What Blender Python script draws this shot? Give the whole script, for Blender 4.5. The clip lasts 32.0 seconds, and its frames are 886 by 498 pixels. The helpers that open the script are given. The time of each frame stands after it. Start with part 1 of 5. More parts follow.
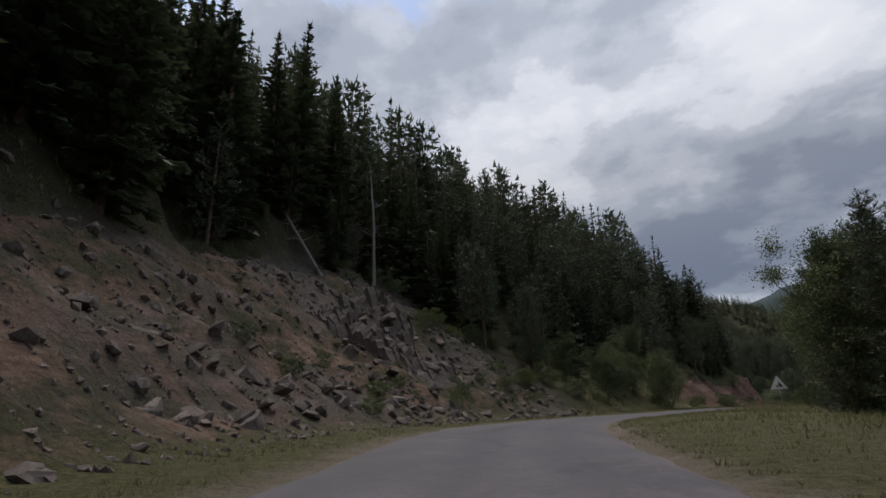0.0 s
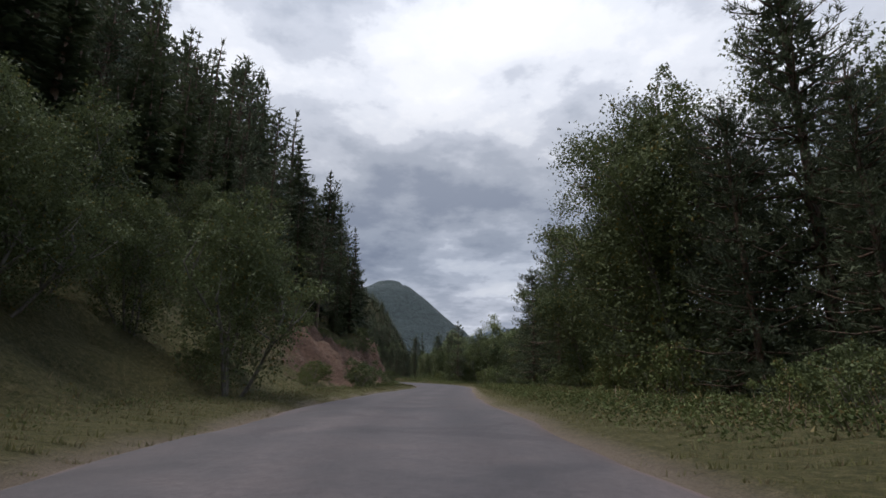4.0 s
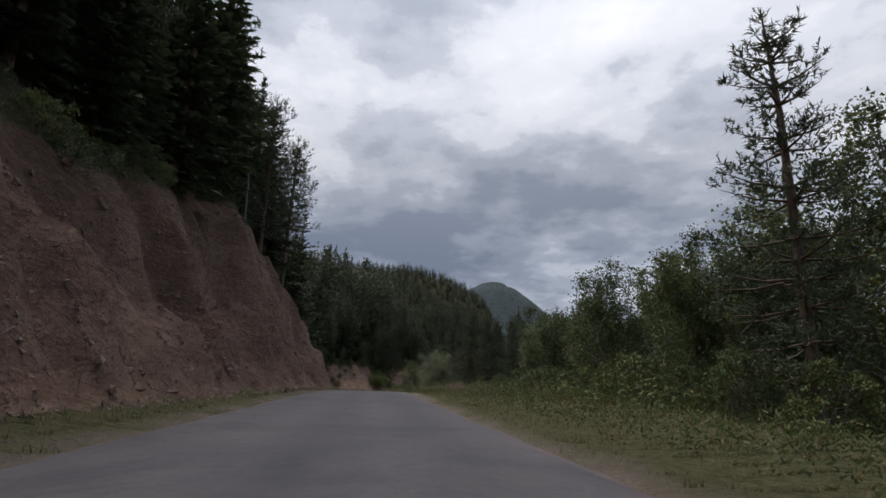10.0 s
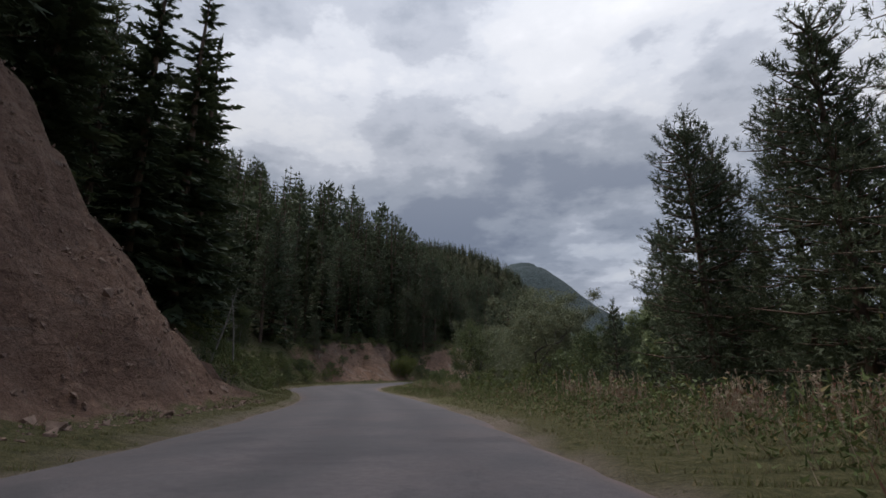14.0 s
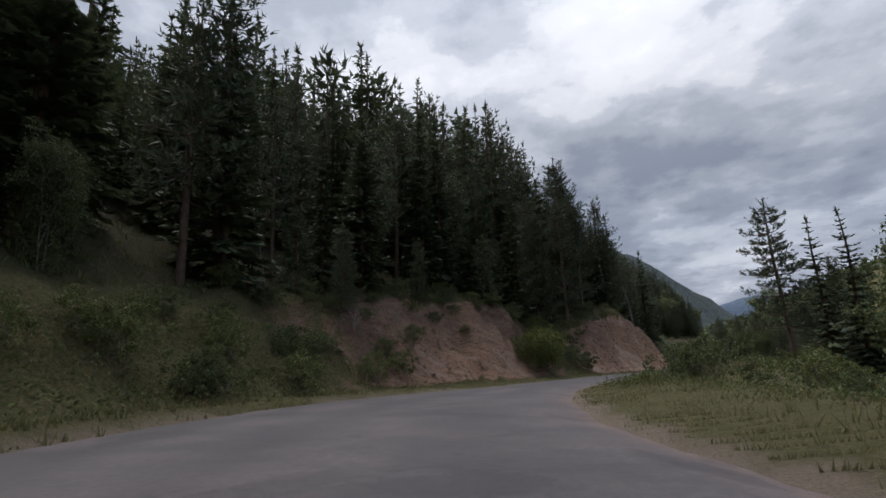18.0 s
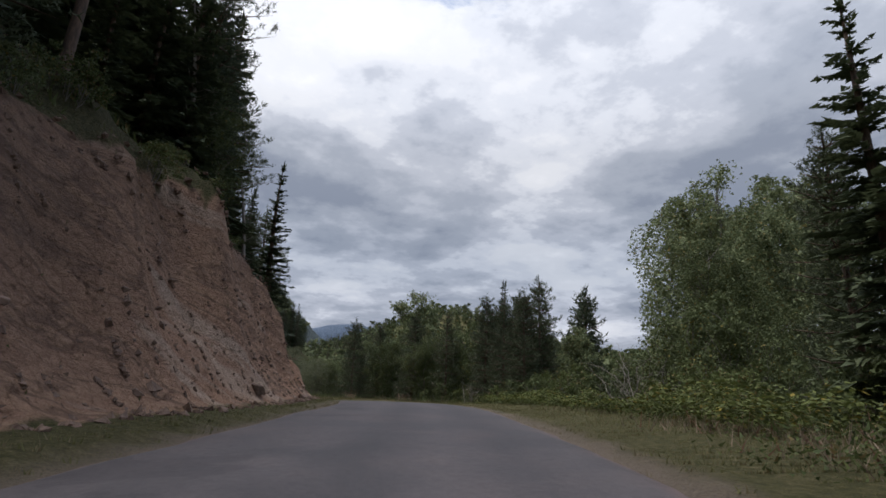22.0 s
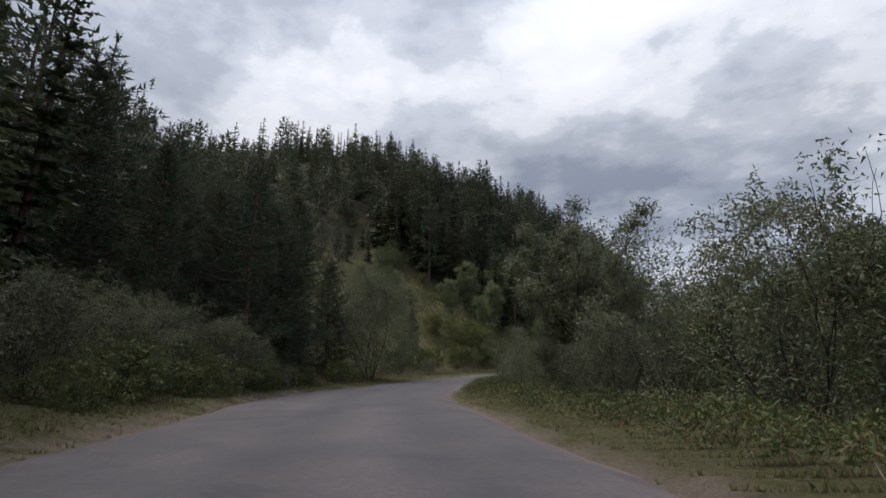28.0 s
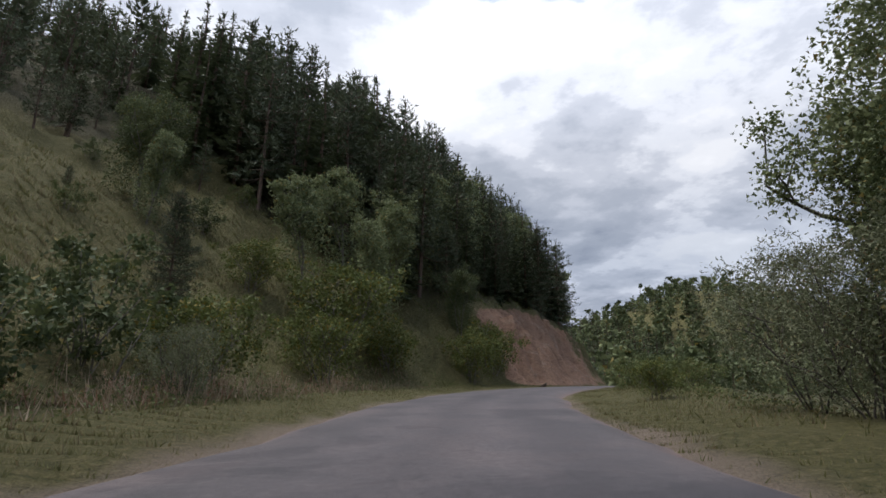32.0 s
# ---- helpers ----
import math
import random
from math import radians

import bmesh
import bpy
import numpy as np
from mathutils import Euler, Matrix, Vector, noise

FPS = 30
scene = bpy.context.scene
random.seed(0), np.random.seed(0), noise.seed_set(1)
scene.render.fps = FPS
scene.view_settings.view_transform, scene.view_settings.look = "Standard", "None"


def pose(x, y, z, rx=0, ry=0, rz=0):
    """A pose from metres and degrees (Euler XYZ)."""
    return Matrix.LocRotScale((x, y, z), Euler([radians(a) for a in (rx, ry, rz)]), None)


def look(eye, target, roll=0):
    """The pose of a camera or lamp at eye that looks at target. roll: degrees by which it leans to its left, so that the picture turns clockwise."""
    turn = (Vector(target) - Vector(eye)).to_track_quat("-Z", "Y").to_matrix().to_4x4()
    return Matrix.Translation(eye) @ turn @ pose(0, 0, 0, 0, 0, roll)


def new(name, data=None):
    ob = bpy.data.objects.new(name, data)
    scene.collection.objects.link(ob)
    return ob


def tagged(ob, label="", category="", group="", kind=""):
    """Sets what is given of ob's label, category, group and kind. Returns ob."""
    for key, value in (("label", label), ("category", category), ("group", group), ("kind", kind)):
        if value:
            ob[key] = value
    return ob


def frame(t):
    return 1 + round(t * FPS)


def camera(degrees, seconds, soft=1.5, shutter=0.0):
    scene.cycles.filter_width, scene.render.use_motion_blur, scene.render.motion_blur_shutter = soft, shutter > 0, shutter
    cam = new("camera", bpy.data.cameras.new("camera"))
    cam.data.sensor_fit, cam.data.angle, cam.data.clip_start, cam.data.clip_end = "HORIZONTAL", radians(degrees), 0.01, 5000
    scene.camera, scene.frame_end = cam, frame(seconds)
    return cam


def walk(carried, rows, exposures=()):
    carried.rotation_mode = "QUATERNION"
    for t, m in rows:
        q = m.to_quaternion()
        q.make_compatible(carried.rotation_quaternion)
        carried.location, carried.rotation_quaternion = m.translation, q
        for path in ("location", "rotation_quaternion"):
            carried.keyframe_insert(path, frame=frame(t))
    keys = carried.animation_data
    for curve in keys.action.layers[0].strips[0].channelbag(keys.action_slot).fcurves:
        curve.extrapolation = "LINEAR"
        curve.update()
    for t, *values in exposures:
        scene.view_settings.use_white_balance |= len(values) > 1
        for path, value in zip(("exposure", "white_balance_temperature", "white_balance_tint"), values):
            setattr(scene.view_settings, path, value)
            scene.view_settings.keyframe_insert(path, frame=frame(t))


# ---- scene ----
cam = camera(82.12, 32.0, soft=1.6)
PATH = [
    (0.0, 0.25, 1.81, 0.00, 36.09, 18.86, 1.89),
    (0.5, -4.19, 8.37, 0.39, 29.49, 17.92, 1.67),
    (1.0, -7.70, 15.40, 0.67, 21.59, 16.37, 0.68),
    (1.5, -10.20, 22.73, 0.82, 13.75, 15.28, -0.85),
    (2.0, -11.74, 30.19, 0.90, 6.91, 15.31, -1.40),
    (2.5, -12.55, 37.65, 0.98, 1.79, 15.48, -1.43),
    (3.0, -12.85, 45.18, 1.06, -1.81, 14.48, -0.81),
    (3.5, -12.80, 52.78, 1.13, -4.32, 14.63, -0.46),
    (4.0, -12.49, 60.43, 1.23, -6.19, 14.93, -0.26),
    (4.5, -11.93, 68.12, 1.34, -7.85, 15.87, -0.16),
    (5.0, -11.13, 75.85, 1.47, -9.50, 15.70, -0.44),
    (5.5, -10.17, 83.61, 1.56, -10.53, 15.38, -0.64),
    (6.0, -9.10, 91.40, 1.63, -11.12, 14.87, -0.65),
    (6.5, -7.96, 99.26, 1.68, -11.56, 14.56, -0.15),
    (7.0, -6.78, 107.22, 1.74, -11.66, 14.59, -0.17),
    (7.5, -5.64, 115.32, 1.82, -11.12, 14.94, 0.11),
    (8.0, -4.70, 123.58, 1.91, -9.22, 15.34, -0.28),
    (8.5, -4.15, 131.96, 2.01, -6.11, 15.57, -0.66),
    (9.0, -4.20, 140.27, 2.11, -1.71, 15.44, -1.01),
    (9.5, -4.87, 148.42, 2.23, 2.63, 15.45, -1.37),
    (10.0, -5.99, 156.32, 2.35, 5.57, 15.34, -1.62),
    (10.5, -7.41, 164.01, 2.46, 7.78, 15.16, -1.29),
    (11.0, -9.01, 171.48, 2.57, 9.31, 15.22, -0.66),
    (11.5, -10.69, 178.90, 2.69, 9.60, 15.38, 0.63),
    (12.0, -12.32, 186.44, 2.81, 8.76, 15.30, 1.18),
    (12.5, -13.85, 194.02, 2.89, 8.09, 15.04, 1.08),
    (13.0, -15.32, 201.57, 2.89, 7.73, 14.64, 0.79),
    (13.5, -16.76, 209.04, 2.83, 7.70, 14.18, 0.42),
    (14.0, -18.30, 216.39, 2.72, 8.91, 13.69, -0.05),
    (14.5, -20.03, 223.60, 2.60, 10.67, 13.48, -0.58),
    (15.0, -21.95, 230.67, 2.44, 12.40, 13.24, 0.02),
    (15.5, -24.02, 237.68, 2.28, 13.50, 13.18, 0.79),
    (16.0, -26.27, 244.70, 2.14, 14.90, 13.61, 0.74),
    (16.5, -28.78, 251.70, 2.03, 17.01, 13.78, 0.96),
    (17.0, -31.59, 258.65, 1.93, 19.33, 13.91, 1.50),
    (17.5, -34.59, 265.61, 1.84, 20.47, 13.82, 2.54),
    (18.0, -37.45, 272.71, 1.78, 18.15, 13.85, 2.15),
    (18.5, -39.86, 279.97, 1.73, 14.27, 13.96, 1.62),
    (19.0, -41.63, 287.28, 1.71, 9.18, 14.17, 0.99),
    (19.5, -42.61, 294.46, 1.70, 3.22, 14.47, 0.50),
    (20.0, -42.79, 301.43, 1.71, -3.04, 14.60, -0.55),
    (20.5, -42.06, 308.23, 1.74, -10.90, 14.60, -1.27),
    (21.0, -40.46, 314.86, 1.80, -18.31, 15.07, -1.66),
    (21.5, -38.25, 321.48, 1.89, -22.64, 15.24, -1.92),
    (22.0, -35.64, 328.06, 1.99, -25.42, 15.31, -2.21),
    (22.5, -32.78, 334.56, 2.08, -27.38, 15.21, -1.66),
    (23.0, -29.90, 340.96, 2.13, -27.43, 15.02, -0.89),
    (23.5, -27.23, 347.38, 2.13, -25.34, 14.71, -0.83),
    (24.0, -24.84, 353.93, 2.06, -22.67, 14.09, -1.53),
    (24.5, -22.69, 360.75, 1.94, -20.09, 13.35, -2.05),
    (25.0, -20.91, 367.72, 1.74, -16.87, 12.68, -1.16),
    (25.5, -19.64, 374.74, 1.51, -12.17, 12.46, -0.02),
    (26.0, -19.06, 381.71, 1.27, -6.22, 12.29, 0.45),
    (26.5, -19.17, 388.52, 1.03, 0.31, 12.33, 0.78),
    (27.0, -19.87, 395.30, 0.87, 4.34, 13.48, 0.44),
    (27.5, -21.09, 402.04, 0.77, 8.05, 13.97, 0.26),
    (28.0, -22.76, 408.72, 0.72, 11.16, 14.36, 0.16),
    (28.5, -24.71, 415.38, 0.71, 13.23, 14.92, 0.10),
    (29.0, -26.82, 422.08, 0.72, 14.47, 14.62, 0.75),
    (29.5, -28.95, 428.85, 0.75, 14.25, 14.43, 0.91),
    (30.0, -30.86, 435.73, 0.81, 11.77, 14.81, 1.39),
    (30.5, -32.28, 442.68, 0.89, 7.39, 15.20, 1.55),
    (31.0, -33.05, 449.61, 1.03, 1.99, 15.59, 1.46),
    (31.5, -33.22, 456.51, 1.22, -2.82, 16.03, 0.57),
    (32.0, -32.91, 463.31, 1.50, -6.57, 16.15, -0.20),
]
EXPOSURES = [(0.0, -0.25, 6580, 10), (4.0, 0.03, 6580, 10), (8.0, -0.08, 6580, 10), (14.0, -0.15, 6580, 10), (19.0, 0.0, 6580, 10), (25.0, 0.0, 6580, 10), (29.0, 0.04, 6580, 10), (32.0, 0.2, 6580, 10)]
walk(cam, [(t, pose(x, y, z, 90 + pitch, roll, yaw)) for t, x, y, z, yaw, pitch, roll in PATH], EXPOSURES)

# ---- sky and sun: broken overcast, a few blue gaps ----
world = bpy.data.worlds.new("overcast_sky")
scene.world = world
world.use_nodes = True


def build_sky(nt):
    n, l = nt.nodes, nt.links
    n.clear()

    def math_node(op, a, b):
        m = n.new("ShaderNodeMath")
        m.operation = op
        for i, v in enumerate((a, b)):
            if isinstance(v, (int, float)):
                m.inputs[i].default_value = v
            else:
                l.new(v, m.inputs[i])
        return m.outputs[0]

    def ramp(fac, stops):
        r = n.new("ShaderNodeValToRGB")
        r.color_ramp.interpolation = "EASE"
        e = r.color_ramp.elements
        while len(e) < len(stops):
            e.new(0.5)
        for el, (p, c) in zip(e, stops):
            el.position, el.color = p, (*c, 1) if len(c) == 3 else c
        l.new(fac, r.inputs[0])
        return r.outputs[0]

    def fbm(vec, scale, detail, rough, dist=0.0):
        t = n.new("ShaderNodeTexNoise")
        t.inputs["Scale"].default_value, t.inputs["Detail"].default_value = scale, detail
        t.inputs["Roughness"].default_value, t.inputs["Distortion"].default_value = rough, dist
        l.new(vec, t.inputs["Vector"])
        return t.outputs["Fac"]

    co = n.new("ShaderNodeTexCoord")
    sep = n.new("ShaderNodeSeparateXYZ")
    l.new(co.outputs["Generated"], sep.inputs[0])
    up = math_node("MAXIMUM", sep.outputs[2], 0.0)
    den = math_node("ADD", up, 0.16)
    comb = n.new("ShaderNodeCombineXYZ")
    l.new(math_node("DIVIDE", sep.outputs[0], den), comb.inputs[0])
    l.new(math_node("DIVIDE", sep.outputs[1], den), comb.inputs[1])
    comb.inputs[2].default_value = 3.7
    flat = comb.outputs[0]
    shade = fbm(flat, 1.25, 9.0, 0.52, 0.1)
    puff = fbm(flat, 3.6, 9.0, 0.58, 0.05)
    mixed = math_node("ADD", math_node("MULTIPLY", shade, 0.66), math_node("MULTIPLY", puff, 0.34))
    cloud = ramp(mixed, [(0.38, (0.3, 0.34, 0.425)), (0.46, (0.43, 0.47, 0.55)), (0.52, (0.57, 0.605, 0.685)), (0.56, (0.74, 0.77, 0.84)), (0.6, (0.83, 0.85, 0.9)), (0.7, (0.97, 0.98, 1.02))])
    # heavier, greyer cloud towards the horizon, a thin bright band under it
    low = ramp(up, [(0.0, (0.38, 0.375, 0.365)), (0.13, (0.355, 0.36, 0.37)), (0.22, (0.28, 0.295, 0.315)), (0.4, (0.39, 0.39, 0.39)), (0.55, (0.475, 0.475, 0.475)), (0.68, (0.52, 0.52, 0.52)), (0.8, (1.0, 1.0, 0.99)), (1.0, (1.3, 1.3, 1.28))])
    mul = n.new("ShaderNodeMixRGB")
    mul.blend_type = "MULTIPLY"
    mul.inputs[0].default_value = 1.0
    l.new(cloud, mul.inputs[1])
    l.new(low, mul.inputs[2])
    sky = n.new("ShaderNodeTexSky")
    sky.sky_type, sky.sun_disc = "NISHITA", False
    sky.sun_elevation, sky.sun_rotation = radians(69), radians(-71)
    tint = n.new("ShaderNodeMixRGB")
    tint.blend_type = "MULTIPLY"
    tint.inputs[0].default_value = 1.0
    l.new(sky.outputs[0], tint.inputs[1])
    tint.inputs[2].default_value = (0.2, 0.2, 0.2, 1)
    gap = fbm(flat, 0.85, 8.0, 0.62, 0.5)
    cover = ramp(math_node("SUBTRACT", gap, math_node("MULTIPLY", math_node("SUBTRACT", math_node("MINIMUM", up, 0.72), 0.585), 1.4)), [(0.335, (0, 0, 0)), (0.405, (1, 1, 1))])
    mix = n.new("ShaderNodeMixRGB")
    l.new(cover, mix.inputs[0])
    l.new(tint.outputs[0], mix.inputs[1])
    gain = n.new("ShaderNodeMixRGB")
    gain.blend_type = "MULTIPLY"
    gain.inputs[0].default_value = 1.0
    gain.inputs[2].default_value = (2.3, 2.33, 2.4, 1)
    l.new(mul.outputs[0], gain.inputs[1])
    l.new(gain.outputs[0], mix.inputs[2])
    bg = n.new("ShaderNodeBackground")
    l.new(mix.outputs[0], bg.inputs[0])
    bg.inputs[1].default_value = 1.0
    out = n.new("ShaderNodeOutputWorld")
    l.new(bg.outputs[0], out.inputs[0])


build_sky(world.node_tree)

sun = new("sun", bpy.data.lights.new("sun", "SUN"))
sun.data.energy, sun.data.angle, sun.data.color = 3.0, radians(40), (1.0, 0.97, 0.92)
sun.matrix_basis = look((-150, 330, 420), (0, 280, 0))

# ---- materials ----


def material(name, rough=0.85):
    m = bpy.data.materials.new(name)
    m.use_nodes = True
    return m, m.node_tree.nodes, m.node_tree.links, m.node_tree.nodes["Principled BSDF"]


def noise_tex(n, l, scale, detail=5.0, rough=0.6, vec=None, dist=0.0):
    t = n.new("ShaderNodeTexNoise")
    t.inputs["Scale"].default_value, t.inputs["Detail"].default_value = scale, detail
    t.inputs["Roughness"].default_value, t.inputs["Distortion"].default_value = rough, dist
    if vec is not None:
        l.new(vec, t.inputs["Vector"])
    return t.outputs["Fac"]


def ramp_node(n, l, fac, stops):
    r = n.new("ShaderNodeValToRGB")
    e = r.color_ramp.elements
    while len(e) < len(stops):
        e.new(0.5)
    for el, (p, c) in zip(e, stops):
        el.position, el.color = p, (*c, 1)
    l.new(fac, r.inputs[0])
    return r.outputs[0]


def mix_col(n, l, fac, a, b, mode="MIX"):
    m = n.new("ShaderNodeMixRGB")
    m.blend_type = mode
    for i, v in enumerate((fac, a, b)):
        if isinstance(v, (int, float)):
            m.inputs[i].default_value = v
        elif isinstance(v, tuple):
            m.inputs[i].default_value = (*v, 1)
        else:
            l.new(v, m.inputs[i])
    return m.outputs[0]


def bump(n, l, bsdf, height, strength, distance):
    b = n.new("ShaderNodeBump")
    b.inputs["Strength"].default_value, b.inputs["Distance"].default_value = strength, distance
    l.new(height, b.inputs["Height"])
    l.new(b.outputs[0], bsdf.inputs["Normal"])


def position(n):
    return n.new("ShaderNodeNewGeometry").outputs["Position"]


def leaf_material(name, dark, light, autumn=None, share=0.0, translucent=0.25, vary=0.55):
    """Foliage: every island (a leaf or spray) and every plant takes its own shade."""
    m, n, l, bsdf = material(name)
    geo = n.new("ShaderNodeNewGeometry")
    info = n.new("ShaderNodeObjectInfo")
    patch = noise_tex(n, l, 0.35, 3.0, 0.5, geo.outputs["Position"])
    a = n.new("ShaderNodeMath")
    a.operation = "MULTIPLY_ADD"
    l.new(geo.outputs["Random Per Island"], a.inputs[0])
    a.inputs[1].default_value = vary
    l.new(patch, a.inputs[2])
    b = n.new("ShaderNodeMath")
    b.operation = "MULTIPLY_ADD"
    l.new(info.outputs["Random"], b.inputs[0])
    b.inputs[1].default_value = 0.35
    l.new(a.outputs[0], b.inputs[2])
    stops = [(0.45, dark), (1.15, light)]
    col = ramp_node(n, l, b.outputs[0], [(0.4, dark), (0.72, tuple((x + y) / 2 for x, y in zip(dark, light))), (1.0, light)])
    if autumn:
        c = n.new("ShaderNodeMath")
        c.operation = "LESS_THAN"
        l.new(geo.outputs["Random Per Island"], c.inputs[0])
        c.inputs[1].default_value = share
        col = mix_col(n, l, c.outputs[0], col, autumn)
    l.new(col, bsdf.inputs["Base Color"])
    bsdf.inputs["Roughness"].default_value = 0.65
    bsdf.inputs["Specular IOR Level"].default_value = 0.18
    tr = n.new("ShaderNodeBsdfTranslucent")
    l.new(col, tr.inputs[0])
    mx = n.new("ShaderNodeMixShader")
    mx.inputs[0].default_value = translucent
    out = n["Material Output"]
    l.new(bsdf.outputs[0], mx.inputs[1])
    l.new(tr.outputs[0], mx.inputs[2])
    l.new(mx.outputs[0], out.inputs[0])
    return m


def bark_material(name, dark, light, scale=9.0):
    m, n, l, bsdf = material(name)
    v = n.new("ShaderNodeMapping")
    v.inputs["Scale"].default_value = (1, 1, 0.25)
    l.new(position(n), v.inputs[0])
    f = noise_tex(n, l, scale, 6.0, 0.65, v.outputs[0])
    l.new(ramp_node(n, l, f, [(0.35, dark), (0.65, light)]), bsdf.inputs["Base Color"])
    bsdf.inputs["Roughness"].default_value = 0.9
    bump(n, l, bsdf, f, 0.6, 0.03)
    return m


M_SPRUCE = leaf_material("spruce_needles", (0.039, 0.054, 0.031), (0.086, 0.104, 0.054), translucent=0.2, vary=0.35)
M_PINE = leaf_material("pine_needles", (0.04, 0.054, 0.033), (0.092, 0.11, 0.063), translucent=0.2, vary=0.3)
M_LEAF = leaf_material("alder_leaves", (0.034, 0.052, 0.022), (0.102, 0.124, 0.053), (0.17, 0.135, 0.035), 0.04, vary=.45)
M_POPLAR = leaf_material("poplar_leaves", (0.055, 0.08, 0.038), (0.19, 0.22, 0.11), (0.21, 0.17, 0.06), 0.05, vary=.75)
M_WILLOW = leaf_material("willow_leaves", (0.038, 0.05, 0.028), (0.155, 0.168, 0.1), (0.18, 0.14, 0.08), 0.05, vary=.7)
M_YELLOW = leaf_material("hazel_leaves", (0.04, 0.06, 0.017), (0.115, 0.135, 0.04), (0.19, 0.15, 0.03), 0.1)
M_BARK = bark_material("pine_bark", (0.045, 0.032, 0.026), (0.15, 0.095, 0.065))
M_BARK_GREY = bark_material("grey_bark", (0.07, 0.062, 0.052), (0.2, 0.18, 0.155))
M_BARK_DARK = bark_material("dark_willow_bark", (0.025, 0.021, 0.018), (0.08, 0.068, 0.056))
M_DEADWOOD = bark_material("dead_wood", (0.12, 0.105, 0.09), (0.27, 0.24, 0.21))
M_GRASS = leaf_material("verge_grass", (0.055, 0.068, 0.025), (0.145, 0.142, 0.06), (0.21, 0.172, 0.1), 0.3, 0.3)
M_STRAW = leaf_material("dry_stalks", (0.16, 0.12, 0.08), (0.33, 0.26, 0.19), (0.24, 0.12, 0.09), 0.2, 0.3)
M_WEED = leaf_material("verge_weeds", (0.04, 0.06, 0.02), (0.115, 0.138, 0.05), (0.18, 0.14, 0.06), 0.12, 0.25)


def asphalt():
    m, n, l, bsdf = material("worn_asphalt")
    p = position(n)
    grain = noise_tex(n, l, 60.0, 4.0, 0.8, p)
    blot = noise_tex(n, l, 0.55, 6.0, 0.65, p, 0.4)
    speck = noise_tex(n, l, 9.0, 6.0, 0.75, p)
    col = ramp_node(n, l, grain, [(0.3, (0.045, 0.0395, 0.042)), (0.7, (0.092, 0.08, 0.0845))])
    col = mix_col(n, l, 1.0, col, ramp_node(n, l, blot, [(0.36, (0.55, 0.55, 0.58)), (0.5, (0.9, 0.89, 0.9)), (0.64, (1.2, 1.15, 1.12))]), "MULTIPLY")
    col = mix_col(n, l, 1.0, col, ramp_node(n, l, speck, [(0.3, (0.72, 0.72, 0.72)), (0.7, (1.28, 1.27, 1.26))]), "MULTIPLY")
    # darker mended patches and fine cracks
    mend = noise_tex(n, l, 0.22, 9.0, 0.68, p, 0.6)
    col = mix_col(n, l, 1.0, col, ramp_node(n, l, mend, [(0.55, (1.0, 1.0, 1.0)), (0.575, (0.74, 0.74, 0.76))]), "MULTIPLY")
    cell = n.new("ShaderNodeTexVoronoi")
    cell.feature = "DISTANCE_TO_EDGE"
    cell.inputs["Scale"].default_value = 0.5
    warp = mix_col(n, l, 0.12, p, n.new("ShaderNodeTexNoise").outputs["Color"], "ADD")
    l.new(warp, cell.inputs["Vector"])
    col = mix_col(n, l, 1.0, col, ramp_node(n, l, cell.outputs["Distance"], [(0.0, (0.88, 0.88, 0.88)), (0.01, (1.0, 1.0, 1.0))]), "MULTIPLY")
    at = n.new("ShaderNodeAttribute")
    at.attribute_name = "across"
    # two paler wheel tracks a lane, a darker oil strip, dusty reddish edges
    track = ramp_node(n, l, at.outputs["Fac"], [(0.0, (1.7, 1.35, 1.12)), (0.03, (1.35, 1.15, 1.04)), (0.07, (1.05, 1.0, 0.98)), (0.2, (0.9, 0.9, 0.9)), (0.34, (1.06, 1.05, 1.05)), (0.46, (0.76, 0.76, 0.78)), (0.6, (1.07, 1.06, 1.06)), (0.74, (0.76, 0.76, 0.78)), (0.88, (1.04, 1.03, 1.02)), (0.94, (1.1, 1.03, 0.98)), (0.98, (1.5, 1.22, 1.05)), (1.0, (1.9, 1.45, 1.15))])
    col = mix_col(n, l, 1.0, col, track, "MULTIPLY")
    l.new(col, bsdf.inputs["Base Color"])
    l.new(ramp_node(n, l, blot, [(0.3, (0.72, 0.72, 0.72)), (0.7, (0.9, 0.9, 0.9))]), bsdf.inputs["Roughness"])
    bump(n, l, bsdf, grain, 0.35, 0.01)
    return m


